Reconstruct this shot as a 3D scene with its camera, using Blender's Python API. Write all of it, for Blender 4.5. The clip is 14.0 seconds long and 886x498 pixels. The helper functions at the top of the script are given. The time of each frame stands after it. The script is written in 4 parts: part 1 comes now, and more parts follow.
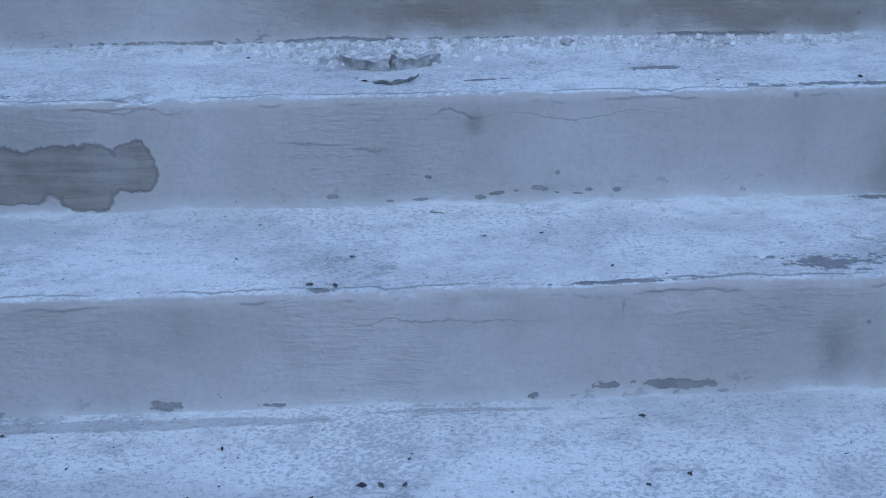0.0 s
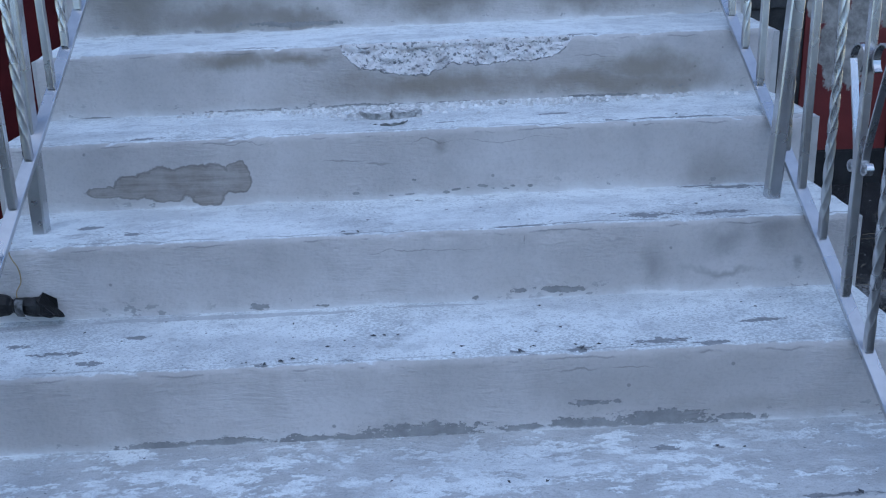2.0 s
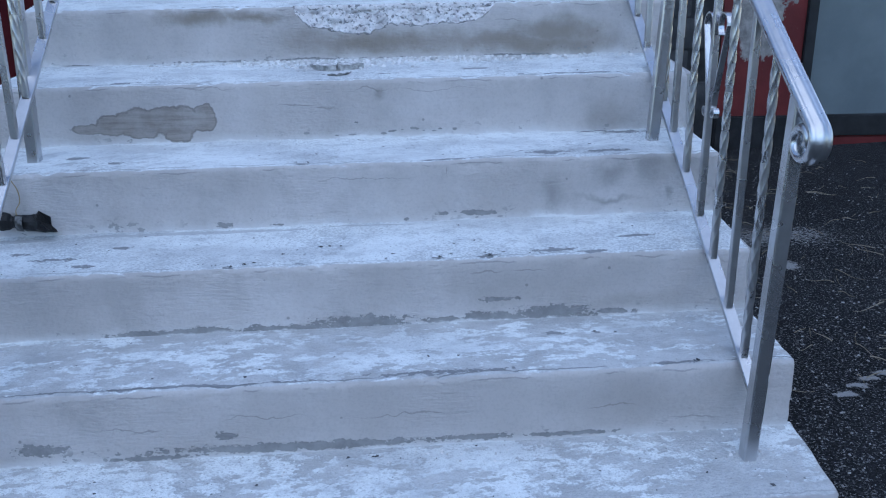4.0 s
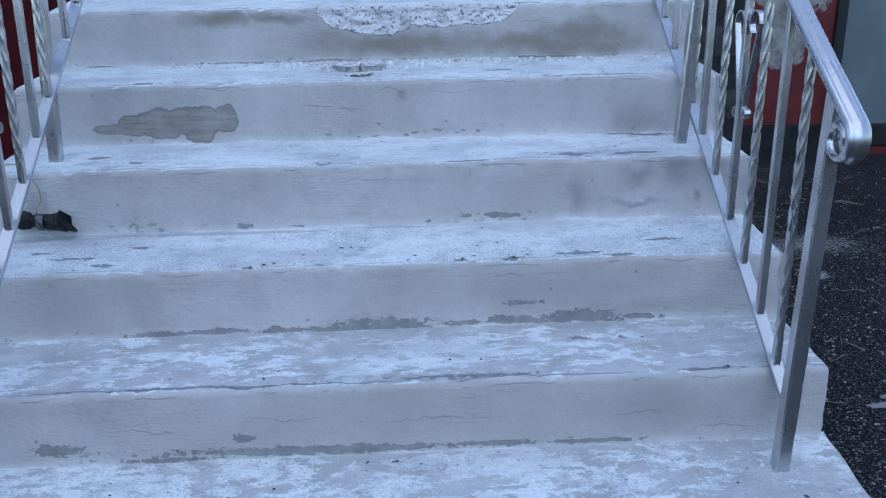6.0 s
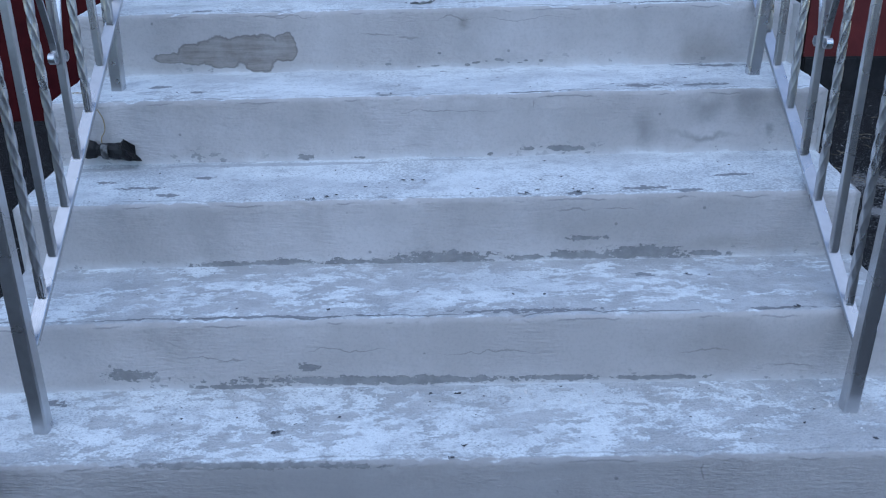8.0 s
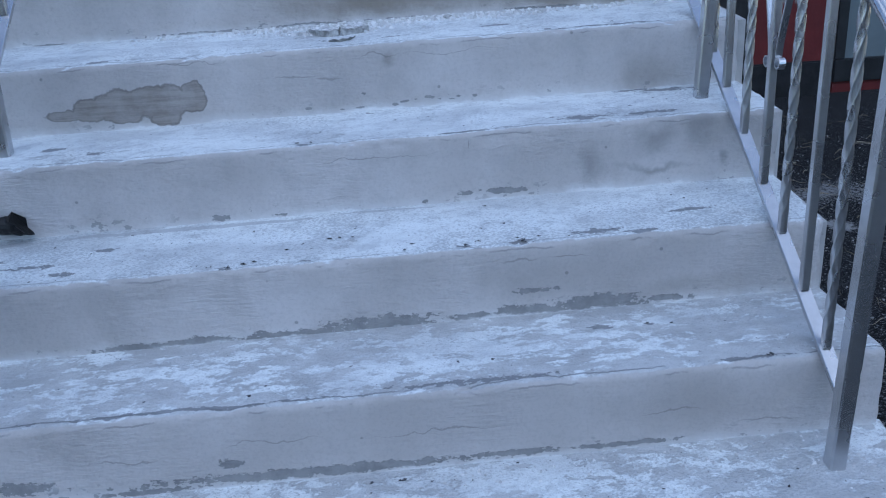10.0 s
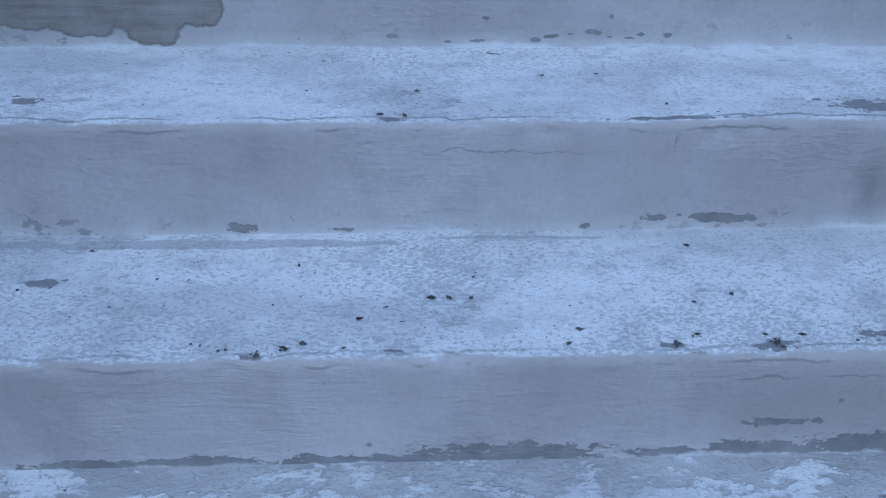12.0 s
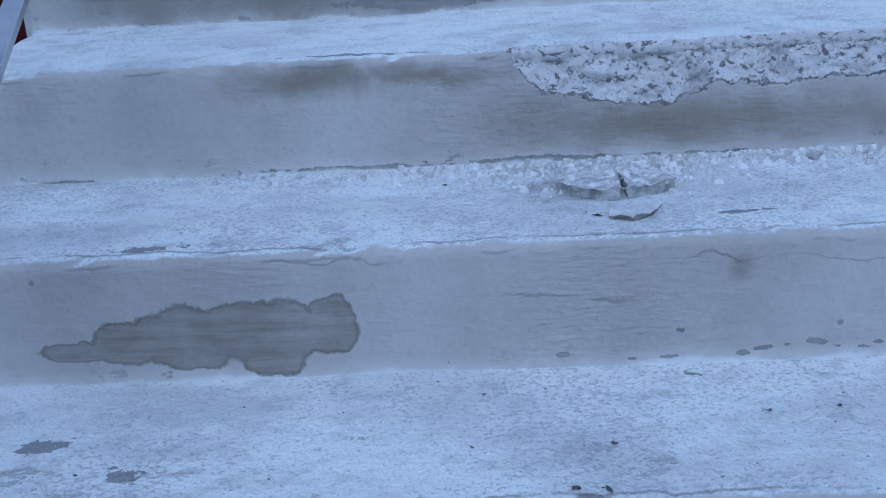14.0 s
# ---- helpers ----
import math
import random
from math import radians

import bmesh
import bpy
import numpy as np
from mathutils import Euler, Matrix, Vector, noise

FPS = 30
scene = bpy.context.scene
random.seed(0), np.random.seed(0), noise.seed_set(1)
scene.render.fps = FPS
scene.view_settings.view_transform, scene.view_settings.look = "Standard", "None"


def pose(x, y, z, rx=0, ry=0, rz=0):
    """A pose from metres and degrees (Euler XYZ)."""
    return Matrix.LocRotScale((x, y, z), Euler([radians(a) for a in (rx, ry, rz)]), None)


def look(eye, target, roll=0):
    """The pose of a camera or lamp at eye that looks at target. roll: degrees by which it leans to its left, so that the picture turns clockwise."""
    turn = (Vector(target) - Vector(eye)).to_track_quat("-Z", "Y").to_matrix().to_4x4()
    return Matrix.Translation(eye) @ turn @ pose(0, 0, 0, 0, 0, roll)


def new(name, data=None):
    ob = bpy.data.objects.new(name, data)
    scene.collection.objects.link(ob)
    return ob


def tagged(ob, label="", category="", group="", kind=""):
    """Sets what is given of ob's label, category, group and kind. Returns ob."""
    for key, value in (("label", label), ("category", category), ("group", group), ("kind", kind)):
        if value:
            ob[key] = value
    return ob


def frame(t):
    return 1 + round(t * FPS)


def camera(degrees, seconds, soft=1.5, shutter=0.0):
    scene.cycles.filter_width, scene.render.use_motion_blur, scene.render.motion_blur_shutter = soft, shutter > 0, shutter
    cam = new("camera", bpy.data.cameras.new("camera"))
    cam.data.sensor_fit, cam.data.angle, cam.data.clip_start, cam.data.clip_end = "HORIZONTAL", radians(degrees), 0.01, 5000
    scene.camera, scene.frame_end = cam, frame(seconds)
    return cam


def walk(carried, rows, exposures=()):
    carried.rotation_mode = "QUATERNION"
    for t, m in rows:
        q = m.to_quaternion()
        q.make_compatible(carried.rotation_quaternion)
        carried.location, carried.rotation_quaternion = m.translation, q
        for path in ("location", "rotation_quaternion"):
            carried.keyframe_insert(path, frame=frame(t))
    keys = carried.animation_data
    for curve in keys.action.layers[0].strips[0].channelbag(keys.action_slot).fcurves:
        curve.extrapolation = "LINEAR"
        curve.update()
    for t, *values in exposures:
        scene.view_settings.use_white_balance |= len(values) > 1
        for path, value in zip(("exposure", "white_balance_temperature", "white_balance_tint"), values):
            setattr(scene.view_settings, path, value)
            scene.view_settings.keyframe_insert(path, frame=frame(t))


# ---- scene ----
cam = camera(57.3, 14.0, soft=1.1)
SKY, SUN = 0.17, 0.7
EXPOSURES = ((0.0, 0.46, 5550), (1.0, 0.56, 5600), (2.0, 0.61, 5740), (3.0, 0.70, 5820), (4.2, 0.79, 5800), (6.3, 0.79, 5860), (8.7, 0.75, 5860), (10.8, 0.60, 5740), (12.5, 0.46, 5550), (14.0, 0.52, 5550))
TINT = 13
PATH = [
    (0, (-0.035, -0.157, 1.129), (0.041, 1.688, 0.361), 0.1),
    (0.5, (-0.04, -0.21, 1.163), (0.096, 1.695, 0.571), -0.5),
    (1, (-0.041, -0.353, 1.172), (0.075, 1.584, 0.687), -1.3),
    (1.5, (0.037, -0.631, 1.141), (0.088, 1.293, 0.599), -3.1),
    (2, (0.024, -0.9, 1.111), (0.051, 1.033, 0.597), -1.6),
    (2.5, (-0.01, -1.138, 1.081), (-0.034, 0.765, 0.466), 2.1),
    (3, (0.025, -1.199, 1.068), (0.055, 0.67, 0.359), 1.4),
    (3.5, (0.049, -1.227, 1.08), (0.187, 0.651, 0.404), 0.8),
    (4, (0.057, -1.262, 1.1), (0.198, 0.645, 0.516), -0.3),
    (4.2, (0.049, -1.254, 1.086), (0.192, 0.662, 0.536), -0.1),
    (6.3, (0.053, -1.235, 1.062), (0.131, 0.683, 0.502), 0.0),
    (6.5, (0.034, -1.246, 1.029), (0.083, 0.648, 0.39), 0.7),
    (7, (0.003, -1.218, 1.043), (-0.039, 0.634, 0.289), 0.5),
    (7.5, (-0.008, -1.214, 1.051), (-0.074, 0.64, 0.304), 0.4),
    (8, (0.005, -1.218, 1.065), (-0.005, 0.651, 0.353), -0.5),
    (8.5, (0.016, -1.224, 1.08), (0.045, 0.665, 0.421), -2.3),
    (8.7, (0.023, -1.221, 1.087), (0.058, 0.676, 0.452), -2.7),
    (10.8, (0.07, -0.801, 1.074), (0.172, 1.04, 0.299), -3.2),
    (11, (0.054, -0.732, 1.077), (0.136, 1.074, 0.222), -2.4),
    (11.5, (-0.069, -0.442, 1.049), (0.023, 1.299, 0.068), 1.1),
    (12, (-0.123, -0.236, 1.093), (-0.032, 1.483, 0.075), 1.6),
    (12.5, (-0.041, -0.084, 1.101), (-0.096, 1.637, 0.083), -0.3),
    (13, (-0.027, 0.002, 1.129), (-0.078, 1.776, 0.207), -1.6),
    (13.5, (-0.11, 0.046, 1.136), (-0.284, 1.877, 0.352), -3.5),
    (14, (-0.251, 0.06, 1.179), (-0.307, 1.958, 0.549), -2.2),
]
walk(cam, [(t, look(eye, target, roll)) for t, eye, target, roll in PATH], [(t, e, k, TINT) for t, e, k in EXPOSURES])

# ---- light ----
world = bpy.data.worlds.new("sky")
scene.world = world
world.use_nodes = True
wn = world.node_tree.nodes
sky = wn.new("ShaderNodeTexSky")
sky.sky_type = 'NISHITA'
sky.sun_disc = False
sky.sun_elevation, sky.sun_rotation = radians(24), radians(20)
sky.dust_density, sky.ozone_density = 1.2, 1.6
world.node_tree.links.new(sky.outputs[0], wn["Background"].inputs[0])
wn["Background"].inputs[1].default_value = SKY
lamp = bpy.data.lights.new("sun", 'SUN')
lamp.energy, lamp.angle, lamp.color = SUN, radians(75), (0.90, 0.95, 1.0)
sun = new("sun", lamp)
sun.matrix_world = look((0, 0, 0), (0.05, 0.7, -1.0))


# ---- materials ----
class Graph:
    """A node material; sockets may be numbers, colours or the outputs of other nodes."""

    def __init__(self, name, rough=0.85, metal=0.0, spec=0.3):
        self.m = bpy.data.materials.new(name)
        self.m.use_nodes = True
        self.t = self.m.node_tree
        self.b = self.t.nodes["Principled BSDF"]
        self.set(self.b.inputs["Roughness"], rough)
        self.set(self.b.inputs["Metallic"], metal)
        self.set(self.b.inputs["Specular IOR Level"], spec)
        self.p = self.t.nodes.new("ShaderNodeTexCoord").outputs["Object"]

    def set(self, sock, v):
        if isinstance(v, bpy.types.NodeSocket):
            self.t.links.new(v, sock)
        elif isinstance(v, tuple) and len(v) == 3 and sock.type == 'RGBA':
            sock.default_value = (*v, 1)
        else:
            sock.default_value = v

    def node(self, kind, out=0, **ins):
        n = self.t.nodes.new(kind)
        for k, v in ins.items():
            self.set(n.inputs[int(k[1:]) if k[0] == "i" and k[1:].isdigit() else k], v)
        return n.outputs[out]

    def math(self, op, a, b=0.0, c=None, clamp=False):
        n = self.t.nodes.new("ShaderNodeMath")
        n.operation, n.use_clamp = op, clamp
        self.set(n.inputs[0], a)
        self.set(n.inputs[1], b)
        if c is not None:
            self.set(n.inputs[2], c)
        return n.outputs[0]

    def step(self, v, lo, hi, a=0.0, b=1.0):
        n = self.t.nodes.new("ShaderNodeMapRange")
        n.interpolation_type = 'SMOOTHSTEP'
        for k, x in zip(("Value", "From Min", "From Max", "To Min", "To Max"), (v, lo, hi, a, b)):
            self.set(n.inputs[k], x)
        return n.outputs[0]

    def stretch(self, sx, sy, sz, at=None):
        n = self.t.nodes.new("ShaderNodeMapping")
        self.set(n.inputs[0], at or self.p)
        n.inputs["Scale"].default_value = (sx, sy, sz)
        return n.outputs[0]

    def noise(self, scale, detail=4.0, rough=0.55, at=None, out=0):
        return self.node("ShaderNodeTexNoise", out, Vector=at or self.p, Scale=scale, Detail=detail, Roughness=rough)

    def spots(self, scale, at=None, rnd=1.0):
        return self.node("ShaderNodeTexVoronoi", 0, Vector=at or self.p, Scale=scale, Randomness=rnd)

    def mix(self, f, a, b):
        n = self.t.nodes.new("ShaderNodeMix")
        n.data_type = 'RGBA'
        for i, v in ((0, f), (6, a), (7, b)):
            self.set(n.inputs[i], v)
        return n.outputs[2]

    def warp(self, scale, amount, detail=3.0, flat=1.0):
        n = self.t.nodes.new("ShaderNodeVectorMath")
        n.operation = 'MULTIPLY_ADD'
        o = self.t.nodes.new("ShaderNodeVectorMath")
        o.operation = 'SUBTRACT'
        self.set(o.inputs[0], self.noise(scale, detail, out=1))
        o.inputs[1].default_value = (0.5, 0.5, 0.5)
        self.set(n.inputs[0], o.outputs[0])
        n.inputs[1].default_value = (amount, amount * flat, amount * flat)
        self.set(n.inputs[2], self.p)
        return n.outputs[0]

    def blobs(self, items, at):
        """The least distance to a set of ellipses, 1 on their rims: (x, y, z, rx, ry, rz)."""
        least = 9.0
        for x, y, z, rx, ry, rz in items:
            n = self.t.nodes.new("ShaderNodeMapping")
            n.vector_type = 'TEXTURE'
            self.set(n.inputs[0], at)
            n.inputs["Location"].default_value = (x, y, z)
            n.inputs["Scale"].default_value = (rx, ry, rz)
            d = self.t.nodes.new("ShaderNodeVectorMath")
            d.operation = 'LENGTH'
            self.set(d.inputs[0], n.outputs[0])
            least = self.math('MINIMUM', d.outputs["Value"], least)
        return least

    def bump(self, height, strength, distance, under=None):
        n = self.t.nodes.new("ShaderNodeBump")
        n.inputs["Strength"].default_value = strength
        n.inputs["Distance"].default_value = distance
        self.set(n.inputs["Height"], height)
        if under:
            self.set(n.inputs["Normal"], under)
        return n.outputs[0]

    def done(self, colour, normal=None, rough=None):
        self.set(self.b.inputs["Base Color"], colour)
        if normal:
            self.set(self.b.inputs["Normal"], normal)
        if rough is not None:
            self.set(self.b.inputs["Roughness"], rough)
        return self.m


# the flight: riser fronts, nose heights, heights at the back of the treads
LEAN = 0.014                                  # the flight rises slightly towards +x
FRONT = [0.02, 0.225, 0.455, 0.682, 0.903, 1.15, 1.38]
NOSE = [0.185, 0.372, 0.547, 0.729, 0.908, 1.094, 1.280]
BACK = [0.220, 0.397, 0.578, 0.756, 0.942, 1.137, 1.300]
FAR = 50.0
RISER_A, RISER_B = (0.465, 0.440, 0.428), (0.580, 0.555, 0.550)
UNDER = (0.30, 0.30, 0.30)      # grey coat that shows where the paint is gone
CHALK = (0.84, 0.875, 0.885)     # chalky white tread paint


def step_material(k, riser_bare=(), damp=(), cracks=(), tread_bare=(), tread_white=(), wear=0.5, outline=(), flecks=0.5, tread_grey=(), seam=0.0, soak=0.5, soot=(0.225, 0.205, 0.18)):
    """Painted concrete of one step: grey risers, chalky worn treads, with that step's own stains."""
    g = Graph("painted_step", 0.88, 0, 0.25)
    nrm = g.t.nodes.new("ShaderNodeSeparateXYZ")
    g.set(nrm.inputs[0], g.node("ShaderNodeNewGeometry", 1))
    grain = g.noise(38, 6, 0.6)
    fine = g.noise(150, 5, 0.65)
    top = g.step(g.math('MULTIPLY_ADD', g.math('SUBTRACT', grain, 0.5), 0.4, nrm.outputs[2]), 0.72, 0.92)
    # riser: brushed cement paint, cloudy, with faint runs
    cloud = g.noise(2.6, 4, 0.5, at=g.stretch(1, 1, 1.8))
    runs = g.noise(9, 3, 0.5, at=g.stretch(1, 1, 0.16))
    riser = g.mix(g.step(g.math('MULTIPLY_ADD', runs, 0.35, cloud), 0.45, 0.9), RISER_A, RISER_B)
    streak = g.noise(30, 5, 0.6, at=g.stretch(0.25, 1, 2.4))
    riser = g.mix(g.step(streak, 0.52, 0.75, 0, 0.12), riser, (0.34, 0.335, 0.33))
    riser = g.mix(g.step(fine, 0.33, 0.55, 0.16, 0.0), riser, (0.25, 0.25, 0.25))
    # light and dark of the trowel ridges, painted into the riser colour
    ridge_shading = g.noise(34, 7, 0.72, at=g.stretch(0.55, 1, 1.6, at=g.warp(5, 0.10, 4)))
    riser = g.mix(g.math('MULTIPLY', g.step(ridge_shading, 0.55, 0.70, 0, 0.32), g.step(g.noise(3.1, 4), 0.45, 0.68)), riser, (0.66, 0.645, 0.63))
    riser = g.mix(g.math('MULTIPLY', g.step(ridge_shading, 0.32, 0.44, 0.26, 0), g.step(g.noise(2.3, 4), 0.48, 0.68)), riser, (0.28, 0.27, 0.265))
    # lowest riser: weaker light low down painted in as a darker, dirtier tone
    if k == 1:
        riser = g.mix(g.step(g.noise(3, 5), 0.2, 0.7, 0.62, 0.35), riser, (0.25, 0.25, 0.255))
    riser = g.mix(g.step(g.noise(7, 5, 0.6), 0.48, 0.74, 0.0, 0.40), riser, (0.33, 0.32, 0.315))
    riser = g.mix(g.math('MULTIPLY', g.step(g.spots(27), 0.07, 0.13, 0.6, 0.0), g.step(g.noise(16, 2), 0.58, 0.62)), riser, (0.17, 0.17, 0.175))
    # lime-white splash along the foot of the riser, broken dark line under the nose
    xyz = g.t.nodes.new("ShaderNodeSeparateXYZ")
    g.set(xyz.inputs[0], g.p)
    level = g.math('MULTIPLY_ADD', xyz.outputs[0], -0.014, xyz.outputs[2])
    foot = g.math('SUBTRACT', level, BACK[k - 2] if k > 1 else 0.06)
    foot = g.math('MULTIPLY_ADD', g.math('SUBTRACT', g.noise(13, 6, 0.7, at=g.stretch(0.6, 1, 1)), 0.5), 0.05, foot)
    riser = g.mix(g.step(foot, -0.004, 0.022, 0.55, 0.0), riser, (0.66, 0.665, 0.67))
    lip = g.math('SUBTRACT', level, NOSE[k - 1] - 0.012)
    lip = g.math('ABSOLUTE', g.math('MULTIPLY_ADD', g.math('SUBTRACT', g.noise(17, 6, 0.65, at=g.stretch(0.5, 0, 0)), 0.5), 0.026, lip))
    lip = g.math('MULTIPLY', g.step(lip, 0.0007, 0.0024, 0.5, 0.0), g.step(g.noise(5.5, 5, 0.6, at=g.stretch(1, 0, 0)), 0.49, 0.56))
    small = g.warp(16, 0.05, 4, 0.25)
    bare = 0.0
    if damp:
        d = g.math('MULTIPLY_ADD', g.math('SUBTRACT', g.noise(11, 6, 0.65), 0.5), 1.3, g.blobs(damp, g.warp(9, 0.09, 4)))
        riser = g.mix(g.step(d, 0.1, 1.5, soak, 0.0), riser, soot)
    if outline:
        d = g.math('MULTIPLY_ADD', g.math('SUBTRACT', g.noise(42, 5, 0.6), 0.5), 0.5, g.blobs(outline, g.warp(30, 0.018, 3)))
        inside = g.step(d, 0.90, 1.0, 1.0, 0.0)
        body = g.mix(g.step(g.noise(40, 6, 0.7, at=g.stretch(0.16, 1, 2.2)), 0.38, 0.62), (0.20, 0.178, 0.160), (0.30, 0.272, 0.248))
        riser = g.mix(g.math('MULTIPLY', inside, g.step(g.noise(9, 6, 0.7), 0.3, 0.6, 0.5, 0.9)), riser, body)
        rim = g.math('MULTIPLY', g.step(d, 0.80, 0.93), g.step(d, 0.96, 1.04, 1.0, 0.0))
        riser = g.mix(g.math('MULTIPLY', rim, 0.48), riser, (0.13, 0.12, 0.115))
    if cracks:
        d = g.blobs(cracks, g.warp(15, 0.045, 7))
        riser = g.mix(g.step(d, 0.4, 1.1, 0.42, 0.0), riser, (0.14, 0.135, 0.13))
    if riser_bare:
        d = g.math('MULTIPLY_ADD', g.math('SUBTRACT', g.noise(70, 6, 0.68, at=g.stretch(0.55, 1, 1)), 0.5), 2.5, g.blobs(riser_bare, small))
        d = g.math('MULTIPLY_ADD', g.math('SUBTRACT', g.noise(24, 5, 0.7, at=g.stretch(1, 0, 0.5)), 0.5), 2.0, d)
        d = g.math('MULTIPLY_ADD', g.math('SUBTRACT', g.noise(210, 3, 0.6, at=g.stretch(0.5, 1, 1)), 0.5), 1.7, d)
        bare = g.step(d, 0.88, 1.06, 1.0, 0.0)
        tone = g.mix(g.step(g.noise(30, 5, 0.65), 0.35, 0.65), (0.205, 0.207, 0.21), (0.285, 0.285, 0.285))
        riser = g.mix(g.math('MULTIPLY', bare, 0.88), riser, tone)
    chip = g.math('MULTIPLY', g.step(g.noise(64, 4, 0.62, at=g.stretch(0.62, 1, 1)), 0.61, 0.635), g.math('MULTIPLY', g.step(foot, 0.012, 0.045, 1.0, 0.0), g.step(g.noise(4.4, 3, at=g.stretch(1, 0, 0)), 0.46, 0.54)))
    riser = g.mix(g.math('MULTIPLY', chip, 0.7), riser, (0.25, 0.252, 0.255))
    riser = g.mix(g.step(foot, -0.006, 0.002, 0.85, 0.0), riser, (0.74, 0.745, 0.75))
    # tread: chalk-white paint, rubbed through in patches, speckled and flecked
    patch = g.noise(6.5, 5, 0.62, at=g.stretch(0.75, 1.4, 1))
    if tread_white:
        patch = g.math('SUBTRACT', patch, g.step(g.blobs(tread_white, small), 0.2, 1.4, 0.085, 0.0))
    flake = g.noise(30, 6, 0.66, at=g.stretch(0.62, 1.5, 1, at=g.warp(9, 0.05, 3)))
    rub = g.math('MULTIPLY_ADD', g.math('SUBTRACT', flake, 0.5), 0.95, patch)
    rub = g.math('MULTIPLY_ADD', g.math('SUBTRACT', fine, 0.5), 0.22, rub)
    worn = g.step(rub, 0.71 - 0.27 * wear, 0.77 - 0.25 * wear)
    mottle = g.noise(24, 8, 0.74, at=g.stretch(0.8, 1.25, 1))
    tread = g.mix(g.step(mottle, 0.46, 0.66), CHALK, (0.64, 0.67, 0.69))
    tread = g.mix(g.step(g.noise(4.2, 6, 0.62, at=g.stretch(0.7, 1.5, 1)), 0.45, 0.68, 0.0, 0.6), tread, (0.51, 0.525, 0.545))
    grey = g.mix(g.step(g.noise(15, 7, 0.7, at=g.stretch(0.7, 1.3, 1)), 0.38, 0.62), (0.45, 0.452, 0.458), (0.585, 0.592, 0.60))
    half = g.step(rub, 0.64 - 0.27 * wear, 0.74 - 0.26 * wear, 0.0, 0.35)
    tread = g.mix(half, tread, (0.60, 0.62, 0.64))
    tread = g.mix(g.math('MULTIPLY', worn, 0.45 + 0.45 * wear), tread, grey)
    # thin shadows along the paint flakes' edges, painted into the colour
    scab_shade = g.math('MULTIPLY', g.step(rub, 0.69 - 0.27 * wear, 0.725 - 0.265 * wear), g.step(rub, 0.735 - 0.265 * wear, 0.765 - 0.26 * wear, 1.0, 0.0))
    tread = g.mix(g.math('MULTIPLY', scab_shade, g.step(g.noise(11, 4), 0.45, 0.6, 0.05, 0.5)), tread, (0.30, 0.305, 0.32))
    # close speckle of rubbed-off paint, thicker in drifts and along the nose
    edge = g.math('SUBTRACT', xyz.outputs[1], FRONT[k - 1])
    drift = g.math('ADD', g.noise(5, 5, 0.6), g.step(edge, 0.008, 0.05, 0.05, 0.0))
    speck = g.math('MULTIPLY_ADD', g.noise(210, 3, 0.6, at=g.stretch(0.75, 1.2, 1)), 0.9, g.math('MULTIPLY', drift, 0.42))
    rough_spot = g.step(speck, 0.76 - 0.06 * flecks, 0.83 - 0.06 * flecks)
    tread = g.mix(g.math('MULTIPLY', rough_spot, 0.55), tread, (0.40, 0.42, 0.445))
    tread = g.mix(g.step(g.noise(330, 3, 0.6), 0.36, 0.50, 0.18, 0.0), tread, (0.34, 0.35, 0.37))
    dots = g.spots(52, at=g.stretch(0.8, 1.2, 1, at=g.warp(70, 0.012, 2)))
    tread = g.mix(g.math('MULTIPLY', g.step(dots, 0.045, 0.10, 0.8, 0.0), g.step(g.noise(31, 2), 0.53, 0.57)), tread, (0.11, 0.11, 0.12))
    if tread_grey:
        d = g.math('MULTIPLY_ADD', g.math('SUBTRACT', g.noise(55, 5, 0.6, at=g.stretch(0.6, 1, 1)), 0.5), 1.3, g.blobs(tread_grey, small))
        tread = g.mix(g.step(d, 0.85, 1.1, 0.6, 0.0), tread, (0.41, 0.42, 0.445))
    gone = 0.0
    if tread_bare:
        d = g.math('MULTIPLY_ADD', g.math('SUBTRACT', g.noise(75, 5, 0.6, at=g.stretch(0.6, 1.2, 1)), 0.5), 3.2, g.blobs(tread_bare, small))
        d = g.math('MULTIPLY_ADD', g.math('SUBTRACT', g.noise(200, 3, 0.6, at=g.stretch(0.7, 1, 1)), 0.5), 1.4, d)
        gone = g.step(d, 0.68, 0.86, 1.0, 0.0)
        tread = g.mix(g.math('MULTIPLY', gone, 0.85), tread, (0.225, 0.23, 0.245))
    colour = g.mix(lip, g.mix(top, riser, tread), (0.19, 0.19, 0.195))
    if seam:
        line = g.math('ABSOLUTE', g.math('MULTIPLY_ADD', g.math('SUBTRACT', g.noise(9, 7, 0.68, at=g.stretch(1, 0, 0)), 0.5), 0.03, g.math('SUBTRACT', edge, 0.016)))
        line = g.math('MULTIPLY', g.step(line, 0.0008, 0.0026, seam, 0.0), g.step(g.noise(4.3, 4, 0.6, at=g.stretch(1, 0, 0)), 0.44, 0.50))
        colour = g.mix(line, colour, (0.20, 0.205, 0.215))
    # relief in millimetres: brush marks and trowel waves on the riser, paint scabs on the tread
    side = g.math('SUBTRACT', 1.0, top)
    trowel = g.noise(26, 7, 0.66, at=g.stretch(0.38, 1, 1.9, at=g.warp(6, 0.10, 4)))
    brush = g.noise(1, 3, 0.6, at=g.stretch(36, 1, 180, at=g.warp(6, 0.028, 3)))
    crinkle = g.noise(95, 4, 0.6, at=g.stretch(0.6, 1, 1.1))
    marks = g.math('MULTIPLY', brush, g.step(g.noise(4.6, 5, 0.65), 0.45, 0.62, 0.3, 2.9))
